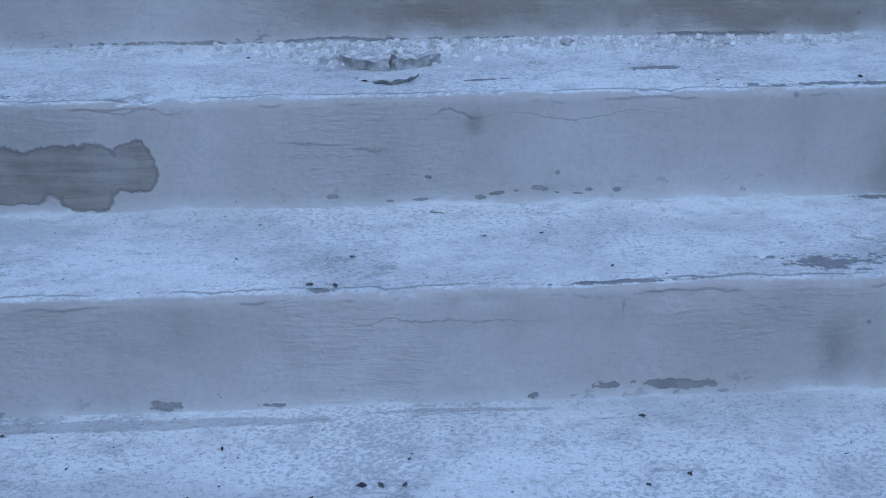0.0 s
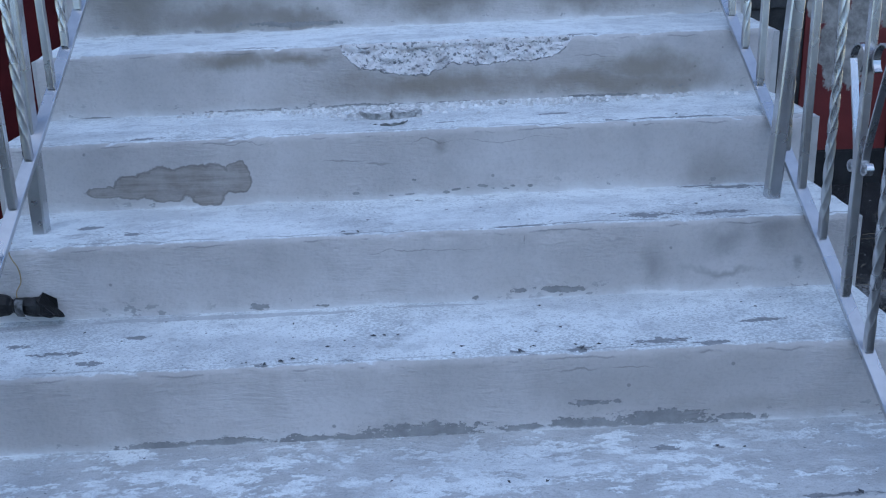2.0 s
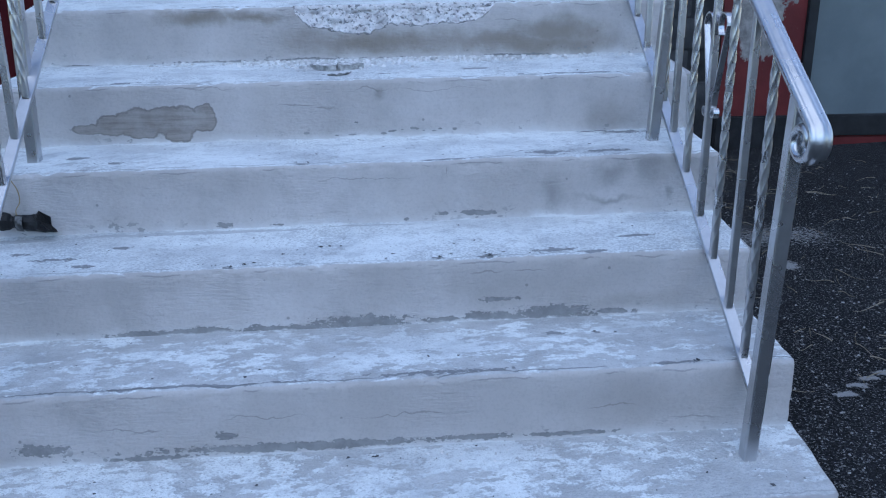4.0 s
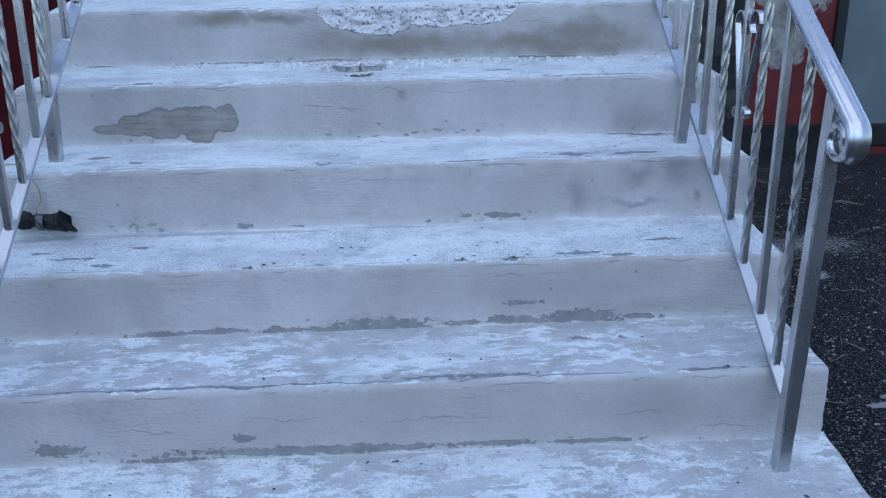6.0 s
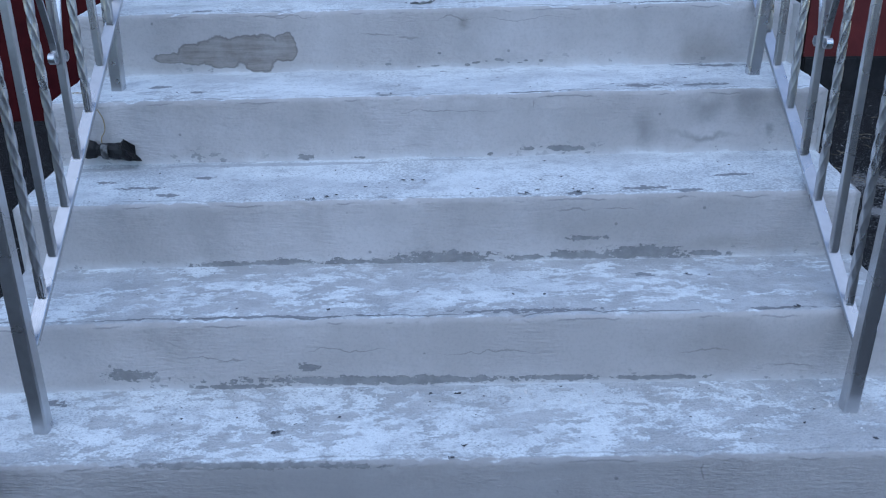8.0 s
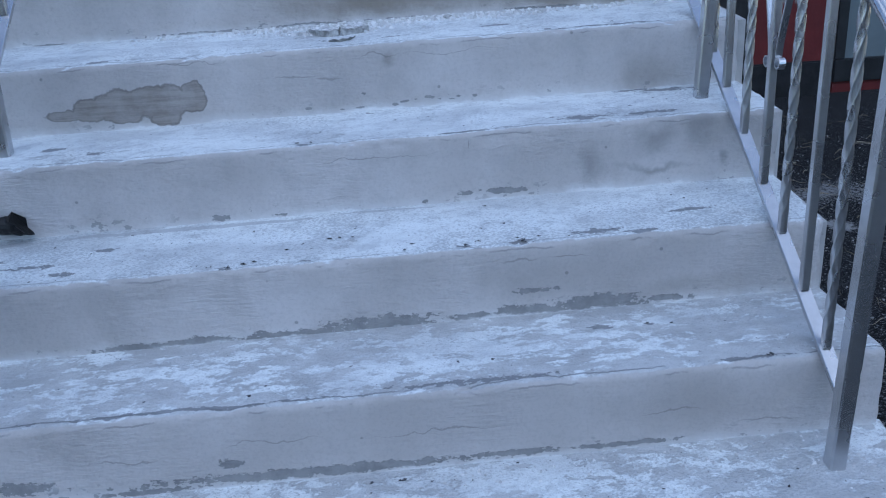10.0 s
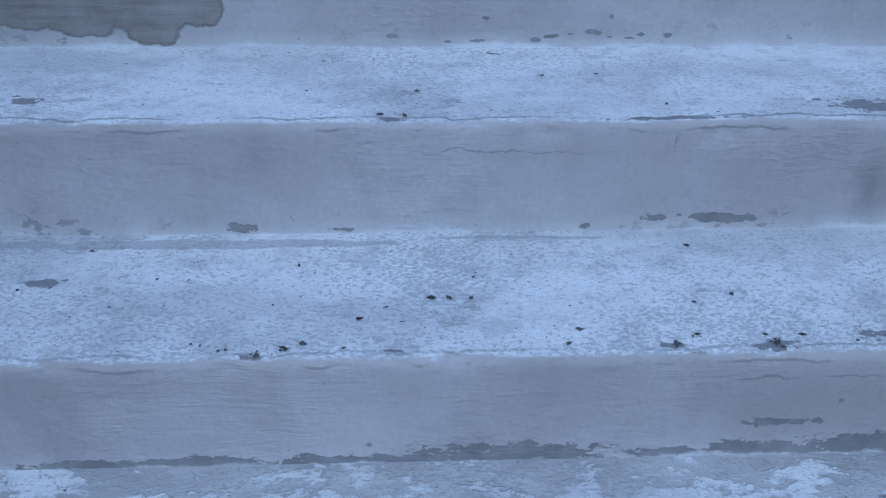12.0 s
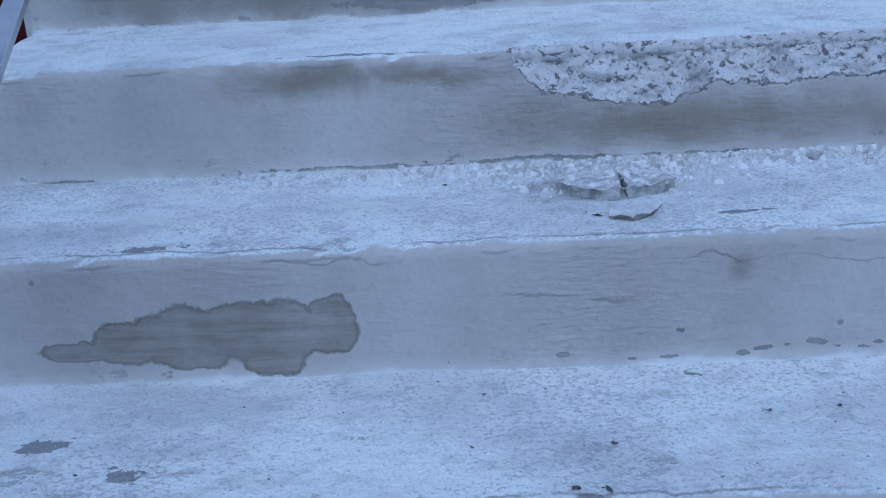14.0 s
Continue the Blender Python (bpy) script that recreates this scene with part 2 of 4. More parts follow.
    marks = g.math('MULTIPLY_ADD', crinkle, g.step(g.noise(3.7, 4, 0.6), 0.46, 0.62, 0.4, 3.8), marks)
    marks = g.math('MULTIPLY_ADD', trowel, 1.3, marks)
    marks = g.math('MULTIPLY_ADD', bare, -0.7, marks)
    scabs = g.math('MULTIPLY_ADD', fine, 2.6, g.math('MULTIPLY_ADD', grain, 2.4, g.math('MULTIPLY', g.noise(120, 5, 0.62, at=g.stretch(0.75, 1.25, 1)), 2.6)))
    scabs = g.math('MULTIPLY_ADD', worn, -1.0, g.math('MULTIPLY_ADD', gone, -0.8, scabs))
    scabs = g.math('MULTIPLY_ADD', rough_spot, -0.5, scabs)
    relief = g.math('MULTIPLY_ADD', marks, side, g.math('MULTIPLY', scabs, top))
    return g.done(colour, g.bump(relief, 1.0, 0.001))


def broken_concrete():
    g = Graph("broken_concrete", 0.95, 0, 0.2)
    n = g.noise(30, 8, 0.72)
    m = g.noise(110, 6, 0.7)
    c = g.mix(g.step(n, 0.36, 0.52), (0.80, 0.765, 0.775), (0.97, 0.955, 0.965))
    # dark grains, and the shade of pits painted into the colour
    c = g.mix(g.step(m, 0.34, 0.43, 0.75, 0.0), c, (0.20, 0.195, 0.20))
    pit_shade = g.noise(85, 5, 0.66, at=g.stretch(0.7, 1, 1.3, at=g.warp(30, 0.02, 3)))
    c = g.mix(g.step(pit_shade, 0.555, 0.60, 0.0, 0.85), c, (0.16, 0.165, 0.185))
    c = g.mix(g.step(g.noise(14, 4), 0.56, 0.70, 0.0, 0.5), c, (0.36, 0.35, 0.355))
    return g.done(c, g.bump(g.math('ADD', n, m), 1.0, 0.010))


def plain_concrete():
    g = Graph("side_concrete", 0.9, 0, 0.25)
    n = g.noise(7, 6, 0.6)
    c = g.mix(g.step(n, 0.3, 0.7), (0.38, 0.375, 0.365), (0.56, 0.555, 0.55))
    c = g.mix(g.step(g.noise(60, 5), 0.6, 0.75, 0, 0.5), c, (0.22, 0.22, 0.22))
    return g.done(c, g.bump(g.noise(40, 6, 0.65), 0.6, 0.006))


def silver_paint():
    g = Graph("silver_painted_iron", 0.36, 0.0, 0.6)
    n = g.noise(40, 5, 0.6)
    c = g.mix(g.step(n, 0.35, 0.75), (0.62, 0.625, 0.64), (0.55, 0.555, 0.57))
    rust = g.step(g.noise(23, 6, 0.7), 0.70, 0.78, 0.0, 0.3)
    c = g.mix(rust, c, (0.26, 0.235, 0.215))
    g.set(g.b.inputs["Metallic"], 0.92)
    return g.done(c, g.bump(g.noise(120, 4), 0.05, 0.001), g.step(g.noise(7, 3), 0.3, 0.7, 0.24, 0.33))


def asphalt():
    g = Graph("asphalt", 0.85, 0, 0.10)
    n = g.noise(130, 4, 0.7)
    stones = g.spots(170, at=g.warp(60, 0.006, 2))
    c = g.mix(g.step(g.noise(1.3, 5), 0.35, 0.7), (0.008, 0.0085, 0.0095), (0.018, 0.019, 0.021))
    # paler stones, with the sky's glint on them put into the colour
    c = g.mix(g.step(g.noise(135, 3, 0.6, at=g.stretch(0.8, 1.2, 1)), 0.52, 0.56), c, (0.036, 0.038, 0.044))
    c = g.mix(g.step(g.noise(150, 3, 0.65), 0.585, 0.63, 0.0, 0.8), c, (0.20, 0.205, 0.215))
    speck = g.noise(150, 4, 0.75)
    near = g.step(g.blobs([(1.25, 0.4, 0, 0.65, 1.6, FAR), (1.9, 1.6, 0, 0.7, 0.9, FAR), (0.1, -0.1, 0, 1.4, 0.3, FAR)], g.warp(3, 0.4, 4)), 0.4, 1.3, 0.075, 0.0)
    c = g.mix(g.math('MULTIPLY', g.step(g.math('ADD', speck, near), 0.645, 0.70), 0.8), c, (0.30, 0.305, 0.315))
    dust = g.blobs([(1.75, 2.0, 0, 0.4, 0.22, FAR), (0.1, -0.05, 0, 1.2, 0.16, FAR),
                    ], g.warp(5, 0.25, 4))
    d = g.math('MULTIPLY_ADD', g.math('SUBTRACT', g.noise(85, 6, 0.75), 0.5), 4.6, dust)
    c = g.mix(g.step(d, 0.25, 0.40, 0.75, 0.0), c, (0.36, 0.365, 0.37))
    scuff = g.math('MULTIPLY_ADD', g.math('SUBTRACT', g.noise(60, 6, 0.75), 0.5), 2.2, g.blobs([(1.25, 0.585, 0, 0.04, 0.016, FAR), (1.31, 0.625, 0, 0.045, 0.018, FAR), (1.37, 0.66, 0, 0.045, 0.018, FAR), (1.44, 0.69, 0, 0.06, 0.02, FAR), (1.60, 1.62, 0, 0.06, 0.08, FAR)], g.warp(9, 0.06, 3)))
    c = g.mix(g.step(scuff, 0.6, 0.9, 0.8, 0.0), c, (0.42, 0.425, 0.43))
    return g.done(c, g.bump(g.math('MULTIPLY_ADD', stones, -1.0, n), 1.0, 0.006))


def red_paint():
    g = Graph("red_painted_wall", 0.62, 0, 0.35)
    n = g.noise(5, 5, 0.6)
    c = g.mix(g.step(n, 0.3, 0.75), (0.095, 0.011, 0.012), (0.142, 0.018, 0.018))
    peel = g.blobs([(2.50, 3.98, 0.98, 0.17, FAR, 0.28), (2.66, 3.98, 1.30, 0.14, FAR, 0.25), (2.36, 3.98, 1.25, 0.10, FAR, 0.16)], g.warp(6, 0.22, 5))
    d = g.math('MULTIPLY_ADD', g.math('SUBTRACT', g.noise(24, 5, 0.65), 0.5), 0.8, peel)
    c = g.mix(g.step(d, 0.86, 0.94, 1.0, 0.0), c, g.mix(g.step(g.noise(9, 6, 0.7), 0.35, 0.65), (0.15, 0.14, 0.135), (0.34, 0.325, 0.31)))
    c = g.mix(g.step(g.noise(55, 5, 0.6), 0.67, 0.73, 0, 0.7), c, (0.30, 0.27, 0.26))
    return g.done(c, g.bump(g.noise(30, 6, 0.6), 0.5, 0.005))


def simple(name, a, b, scale, rough=0.7, metal=0.0, relief=0.003, spec=0.3):
    g = Graph(name, rough, metal, spec)
    n = g.noise(scale, 6, 0.62)
    return g.done(g.mix(g.step(n, 0.32, 0.7), a, b), g.bump(g.noise(scale * 4, 5), 0.5, relief))


def scatter_material(name, a, b, rough=0.9):
    g = Graph(name, rough, 0, 0.25)
    r = g.node("ShaderNodeNewGeometry", "Random Per Island")
    return g.done(g.mix(g.math('MULTIPLY_ADD', g.noise(90, 3), 0.3, g.math('MULTIPLY', r, 0.8)), a, b))


BROKEN, SIDE, SILVER, ASPHALT, RED = broken_concrete(), plain_concrete(), silver_paint(), asphalt(), red_paint()
# west wall: less than half as bright a red as the east wall
MAROON = simple("dark_red_wall", (0.040, 0.003, 0.005), (0.066, 0.006, 0.008), 6, 0.7, 0, 0.004, 0.12)
BLOCK = simple("dark_block", (0.030, 0.032, 0.036), (0.065, 0.066, 0.07), 9, 0.85, 0, 0.008)
MORTAR = simple("dark_mortar", (0.02, 0.021, 0.023), (0.035, 0.036, 0.038), 14, 0.95, 0, 0.006)
FRAME = simple("black_frame_paint", (0.012, 0.013, 0.015), (0.022, 0.023, 0.026), 8, 0.5)
PANEL = simple("blue_grey_pane", (0.115, 0.145, 0.160), (0.155, 0.190, 0.205), 2.2, 0.32, 0, 0.0008, 0.5)
PLINTH_BLACK = simple("black_plinth", (0.010, 0.011, 0.013), (0.022, 0.023, 0.026), 10, 0.8, 0, 0.008)
RUBBER = simple("black_tape", (0.005, 0.005, 0.006), (0.012, 0.012, 0.013), 60, 0.42, 0, 0.002, 0.3)
SCUFF = simple("scuffed_foil", (0.02, 0.02, 0.02), (0.20, 0.20, 0.20), 80, 0.4)
WIRE = simple("faded_wire", (0.30, 0.22, 0.11), (0.40, 0.31, 0.18), 50, 0.6)
EDGE = simple("dark_edge", (0.13, 0.135, 0.13), (0.32, 0.32, 0.31), 50, 0.9)
RIM_AND_SHADE = simple("paint_rim_and_lip_shade", (0.10, 0.10, 0.105), (0.34, 0.335, 0.335), 60, 0.95, 0, 0.004)
CHUNK_EDGE = simple("broken_edge", (0.24, 0.24, 0.235), (0.58, 0.575, 0.57), 70, 0.95, 0, 0.006)
RUBBLE = simple("rubble", (0.40, 0.395, 0.40), (0.90, 0.895, 0.89), 75, 0.95, 0, 0.014)
CRUMB = scatter_material("crumbs", (0.42, 0.418, 0.42), (0.84, 0.838, 0.84))
GRIT = scatter_material("grit", (0.10, 0.10, 0.105), (0.44, 0.445, 0.45))
STRAW = scatter_material("straw", (0.20, 0.17, 0.12), (0.36, 0.32, 0.25))
FLAKE = scatter_material("dark_flakes", (0.03, 0.03, 0.035), (0.11, 0.115, 0.125))


# ---- mesh helpers ----
def mesh_of(name, verts, faces, smooth=False):
    me = bpy.data.meshes.new(name)
    me.from_pydata(verts, [], faces)
    if smooth:
        me.polygons.foreach_set("use_smooth", [True] * len(me.polygons))
    me.update()
    return me


def thing(name, at, label, category, group="", kind=""):
    ob = new(name)
    ob.location = at
    return tagged(ob, label, category, group, kind)


def part(name, data, material, parent, label=""):
    """Links a bmesh or a mesh, given in world metres, as one object under its thing or part."""
    if isinstance(data, bmesh.types.BMesh):
        me = bpy.data.meshes.new(name)
        data.to_mesh(me)
        data.free()
        data = me
    for m in (material if isinstance(material, (list, tuple)) else [material]):
        data.materials.append(m)
    ob = new(name, data)
    if parent:
        ob.parent = parent
        if parent.type == 'EMPTY':
            ob.matrix_parent_inverse = Matrix.Translation(parent.location).inverted()
    return tagged(ob, label)


def box(x0, x1, y0, y1, z0, z1, bevel=0.0):
    bm = bmesh.new()
    bmesh.ops.create_cube(bm, size=1)
    bmesh.ops.transform(bm, verts=bm.verts, matrix=Matrix.Translation(((x0 + x1) / 2, (y0 + y1) / 2, (z0 + z1) / 2)) @ Matrix.Diagonal((x1 - x0, y1 - y0, z1 - z0, 1)))
    if bevel:
        bmesh.ops.bevel(bm, geom=bm.edges[:], offset=bevel, segments=2, affect='EDGES')
    return bm


def loft(rings, closed_ends=True):
    """A mesh through rings of equally many points."""
    n = len(rings[0])
    verts = [p for r in rings for p in r]
    faces = [(i * n + j, i * n + (j + 1) % n, (i + 1) * n + (j + 1) % n, (i + 1) * n + j) for i in range(len(rings) - 1) for j in range(n)]
    if closed_ends:
        faces += [tuple(range(n))[::-1], tuple((len(rings) - 1) * n + j for j in range(n))]
    return mesh_of("loft", verts, faces)


def wobble(x, y, z, s):
    return noise.noise((x * s, y * s, z * s))


# ---- ground ----
def ground_height(x, y):
    return 0.068 + 0.03 * min(max(x, -4.0), 5.0) + 0.006 * wobble(x, y, 0.3, 2.0)


def axis(lo, hi, fine, far):
    inner = list(np.arange(lo, hi + fine / 2, fine))
    outer = [2.0 ** i for i in range(0, int(math.log2(far)) + 1)]
    return [lo - o for o in outer[::-1]] + inner + [hi + o for o in outer]


gx, gy = axis(-3.5, 4.5, 0.06, 1024), axis(-1.5, 4.1, 0.06, 1024)
gv = [(x, y, ground_height(x, y) + 0.003 * wobble(x, y, 1.7, 14)) for y in gy for x in gx]
gn = len(gx)
gf = [(j * gn + i, j * gn + i + 1, (j + 1) * gn + i + 1, (j + 1) * gn + i) for j in range(len(gy) - 1) for i in range(gn - 1)]
tagged(part("ground", mesh_of("ground", gv, gf, True), ASPHALT, None), "black worn asphalt with pale grit and dust", "asphalt", kind="structure")

# ---- staircase ----
LEFT = [-0.945, -0.942, -0.938, -0.938, -0.935, -0.935, -0.935]
RIGHT = [0.920, 0.905, 0.895, 0.895, 0.885, 0.885, 0.885]


def riser_spot(k, x, z, rx, rz):
    return (x, FRONT[k - 1], z, rx, FAR, rz)


def tread_spot(k, x, y, rx, ry):
    return (x, y, NOSE[k - 1], rx, ry, FAR)


def R(k, *spots):
    return [riser_spot(k, *s) for s in spots]


def T(k, *spots):
    return [tread_spot(k, *s) for s in spots]


STEP_LOOK = [
    step_material(1, wear=0.98, seam=0.3, soak=0.95, soot=(0.045, 0.045, 0.05), flecks=0.9, damp=R(1, (-0.90, 0.140, 0.12, 0.04)), riser_bare=R(1, (-0.36, 0.170, 0.22, 0.006)),
                  cracks=R(1, (0.47, 0.155, 0.003, 0.02)),
                  tread_white=T(1, (-0.50, 0.12, 0.60, 0.17), (0.10, 0.16, 0.26, 0.11)),
                  tread_bare=T(1, (-0.326, 0.099, 0.012, 0.008), (0.013, 0.03, 0.01, 0.006), (-0.80, 0.19, 0.04, 0.012))),
    step_material(2, wear=1.08, flecks=0.5,
                  riser_bare=R(2, (-0.12, 0.231, 0.30, 0.010), (-0.42, 0.219, 0.10, 0.005), (0.22, 0.235, 0.09, 0.006), (0.42, 0.236, 0.10, 0.005), (-0.275, 0.262, 0.022, 0.010), (-0.635, 0.244, 0.05, 0.012)),
                  cracks=R(2, (-0.46, 0.282, 0.07, 0.0020), (-0.20, 0.300, 0.10, 0.0018), (0.10, 0.295, 0.14, 0.0014), (0.52, 0.292, 0.06, 0.0018), (0.70, 0.262, 0.07, 0.0022)),
                  damp=R(2, (0.60, 0.30, 0.22, 0.05)), soak=0.26, seam=0.75,
                  tread_white=T(2, (-0.42, 0.32, 0.62, 0.15), (0.11, 0.34, 0.20, 0.09)),
                  tread_bare=T(2, (0.435, 0.385, 0.025, 0.010), (0.517, 0.383, 0.012, 0.004), (0.17, 0.25, 0.16, 0.008), (-0.35, 0.243, 0.25, 0.005), (0.66, 0.24, 0.08, 0.005))),
    step_material(3, wear=0.10, flecks=1.25, soak=0.34, seam=0.4, tread_grey=T(3, (-0.40, 0.661, 0.30, 0.009), (0.02, 0.668, 0.12, 0.004), (-0.80, 0.655, 0.10, 0.01)),
                  riser_bare=R(3, (-0.46, 0.393, 0.09, 0.009), (-0.33, 0.394, 0.12, 0.012), (-0.18, 0.398, 0.12, 0.010), (0.00, 0.403, 0.11, 0.018), (0.20, 0.405, 0.06, 0.008), (0.30, 0.408, 0.10, 0.013), (0.44, 0.414, 0.10, 0.018), (0.58, 0.414, 0.05, 0.006), (0.31, 0.452, 0.05, 0.006)),
                  cracks=R(3, (0.28, 0.520, 0.05, 0.0025), (0.38, 0.519, 0.045, 0.0020)),
                  damp=R(3, (0.36, 0.475, 0.16, 0.055), (0.62, 0.43, 0.10, 0.02)),
                  tread_bare=T(3, (-0.78, 0.577, 0.03, 0.010), (-0.69, 0.540, 0.05, 0.009), (-0.62, 0.500, 0.03, 0.010), (-0.557, 0.590, 0.03, 0.008), (0.45, 0.487, 0.06, 0.012), (0.53, 0.473, 0.05, 0.006), (0.65, 0.545, 0.05, 0.010),
                                   (-0.286, 0.466, 0.014, 0.005), (-0.135, 0.474, 0.015, 0.004), (0.177, 0.475, 0.012, 0.004), (0.199, 0.461, 0.010, 0.006), (0.293, 0.472, 0.022, 0.009))),
    step_material(4, wear=0.08, flecks=0.9, soak=0.55, seam=0.6, soot=(0.21, 0.205, 0.20),
                  riser_bare=R(4, (0.291, 0.598, 0.040, 0.0065), (0.200, 0.598, 0.014, 0.005), (0.113, 0.583, 0.010, 0.004), (-0.332, 0.581, 0.017, 0.008), (-0.205, 0.578, 0.014, 0.003)),
                  damp=R(4, (0.475, 0.642, 0.032, 0.045), (0.72, 0.712, 0.045, 0.050), (0.61, 0.690, 0.05, 0.030), (0.62, 0.628, 0.07, 0.006), (0.767, 0.634, 0.012, 0.016)),
                  cracks=R(4, (0.21, 0.699, 0.0016, 0.010), (0.0, 0.69, 0.16, 0.0012)),
                  tread_bare=T(4, (0.62, 0.720, 0.08, 0.010), (0.47, 0.725, 0.07, 0.018), (0.70, 0.880, 0.07, 0.015), (0.62, 0.895, 0.06, 0.008), (-0.006, 0.885, 0.012, 0.008), (-0.59, 0.741, 0.022, 0.013), (-0.70, 0.790, 0.03, 0.012), (-0.14, 0.695, 0.02, 0.005), (0.22, 0.695, 0.10, 0.004)),
                  tread_white=T(4, (0.10, 0.80, 0.3, 0.08))),
    step_material(5, wear=0.06, flecks=0.9, seam=0.6,
                  outline=R(5, (-0.702, 0.787, 0.044, 0.0145), (-0.64, 0.795, 0.048, 0.028), (-0.575, 0.801, 0.065, 0.038), (-0.50, 0.806, 0.062, 0.039), (-0.458, 0.806, 0.038, 0.041), (-0.405, 0.822, 0.027, 0.028), (-0.416, 0.802, 0.042, 0.027), (-0.475, 0.768, 0.036, 0.020), (-0.57, 0.780, 0.055, 0.020)),
                  cracks=R(5, (-0.17, 0.842, 0.055, 0.0024), (-0.09, 0.832, 0.04, 0.0036), (-0.40, 0.887, 0.10, 0.0018), (0.03, 0.880, 0.06, 0.0018), (0.20, 0.878, 0.13, 0.0014)),
                  riser_bare=R(5, (-0.145, 0.767, 0.008, 0.0026), (-0.060, 0.760, 0.008, 0.0022), (-0.023, 0.762, 0.008, 0.0028), (-0.010, 0.794, 0.005, 0.0026), (0.062, 0.764, 0.0075, 0.0032), (0.086, 0.772, 0.006, 0.0024), (0.107, 0.774, 0.005, 0.002), (0.143, 0.776, 0.010, 0.0034), (0.168, 0.770, 0.008, 0.0026), (0.193, 0.768, 0.007, 0.0024), (0.212, 0.774, 0.005, 0.002), (0.250, 0.774, 0.008, 0.0036)),
                  damp=R(5, (0.05, 0.866, 0.014, 0.014), (0.68, 0.80, 0.10, 0.05)),
                  tread_bare=T(5, (0.55, 0.925, 0.14, 0.006), (0.32, 1.0, 0.05, 0.010), (0.07, 0.96, 0.03, 0.005), (-0.62, 0.93, 0.05, 0.006))),
    step_material(6, wear=0.06, flecks=0.4, soak=0.76, soot=(0.215, 0.185, 0.145),
                  damp=R(6, (0.08, 0.985, 0.29, 0.034), (0.45, 0.988, 0.34, 0.038), (0.58, 1.02, 0.15, 0.035), (-0.47, 1.05, 0.10, 0.022), (-0.30, 1.06, 0.10, 0.018)),
                  riser_bare=R(6, (-0.40, 0.938, 0.12, 0.003), (-0.10, 0.943, 0.16, 0.0035), (0.45, 0.951, 0.09, 0.003), (-0.80, 0.930, 0.05, 0.003), (0.10, 0.944, 0.07, 0.0035)),
                  cracks=R(6, (0.43, 1.045, 0.06, 0.0016)),
                  tread_bare=T(6, (0.40, 1.17, 0.06, 0.006), (-0.40, 1.17, 0.12, 0.004))),
    step_material(7, wear=0.1, flecks=0.3, soak=0.85,
                  damp=R(7, (-0.76, 1.19, 0.11, 0.10), (-0.52, 1.17, 0.20, 0.05), (-0.33, 1.16, 0.15, 0.030), (0.05, 1.21, 0.20, 0.05), (0.45, 1.20, 0.12, 0.05)),
                  riser_bare=R(7, (-0.33, 1.146, 0.13, 0.006), (-0.72, 1.124, 0.05, 0.004))),
]

# the spalled hollow in the sixth riser: lower rim along x
RIM_X = (-0.19, -0.165, -0.145, -0.08, -0.002, 0.04, 0.085, 0.218, 0.30, 0.335, 0.365, 0.39)
RIM_Z = (1.090, 1.055, 1.036, 1.026, 1.014, 1.024, 1.042, 1.038, 1.048, 1.052, 1.070, 1.098)


def hollow(x, z):
    """How far a place of the sixth riser lies inside its spalled hollow, 0 to 1."""
    top = NOSE[5] + LEAN * x + 0.001
    rim = float(np.interp(x, RIM_X, RIM_Z)) - 0.006 + 0.008 * wobble(x, 0.3, z, 55) + 0.004 * wobble(x, 1.3, z, 160)
    return max(0.0, min(1.0, (z - rim) / 0.016)) * max(0.0, min(1.0, (top - z) / 0.003)) if RIM_X[0] < x < RIM_X[-1] else 0.0


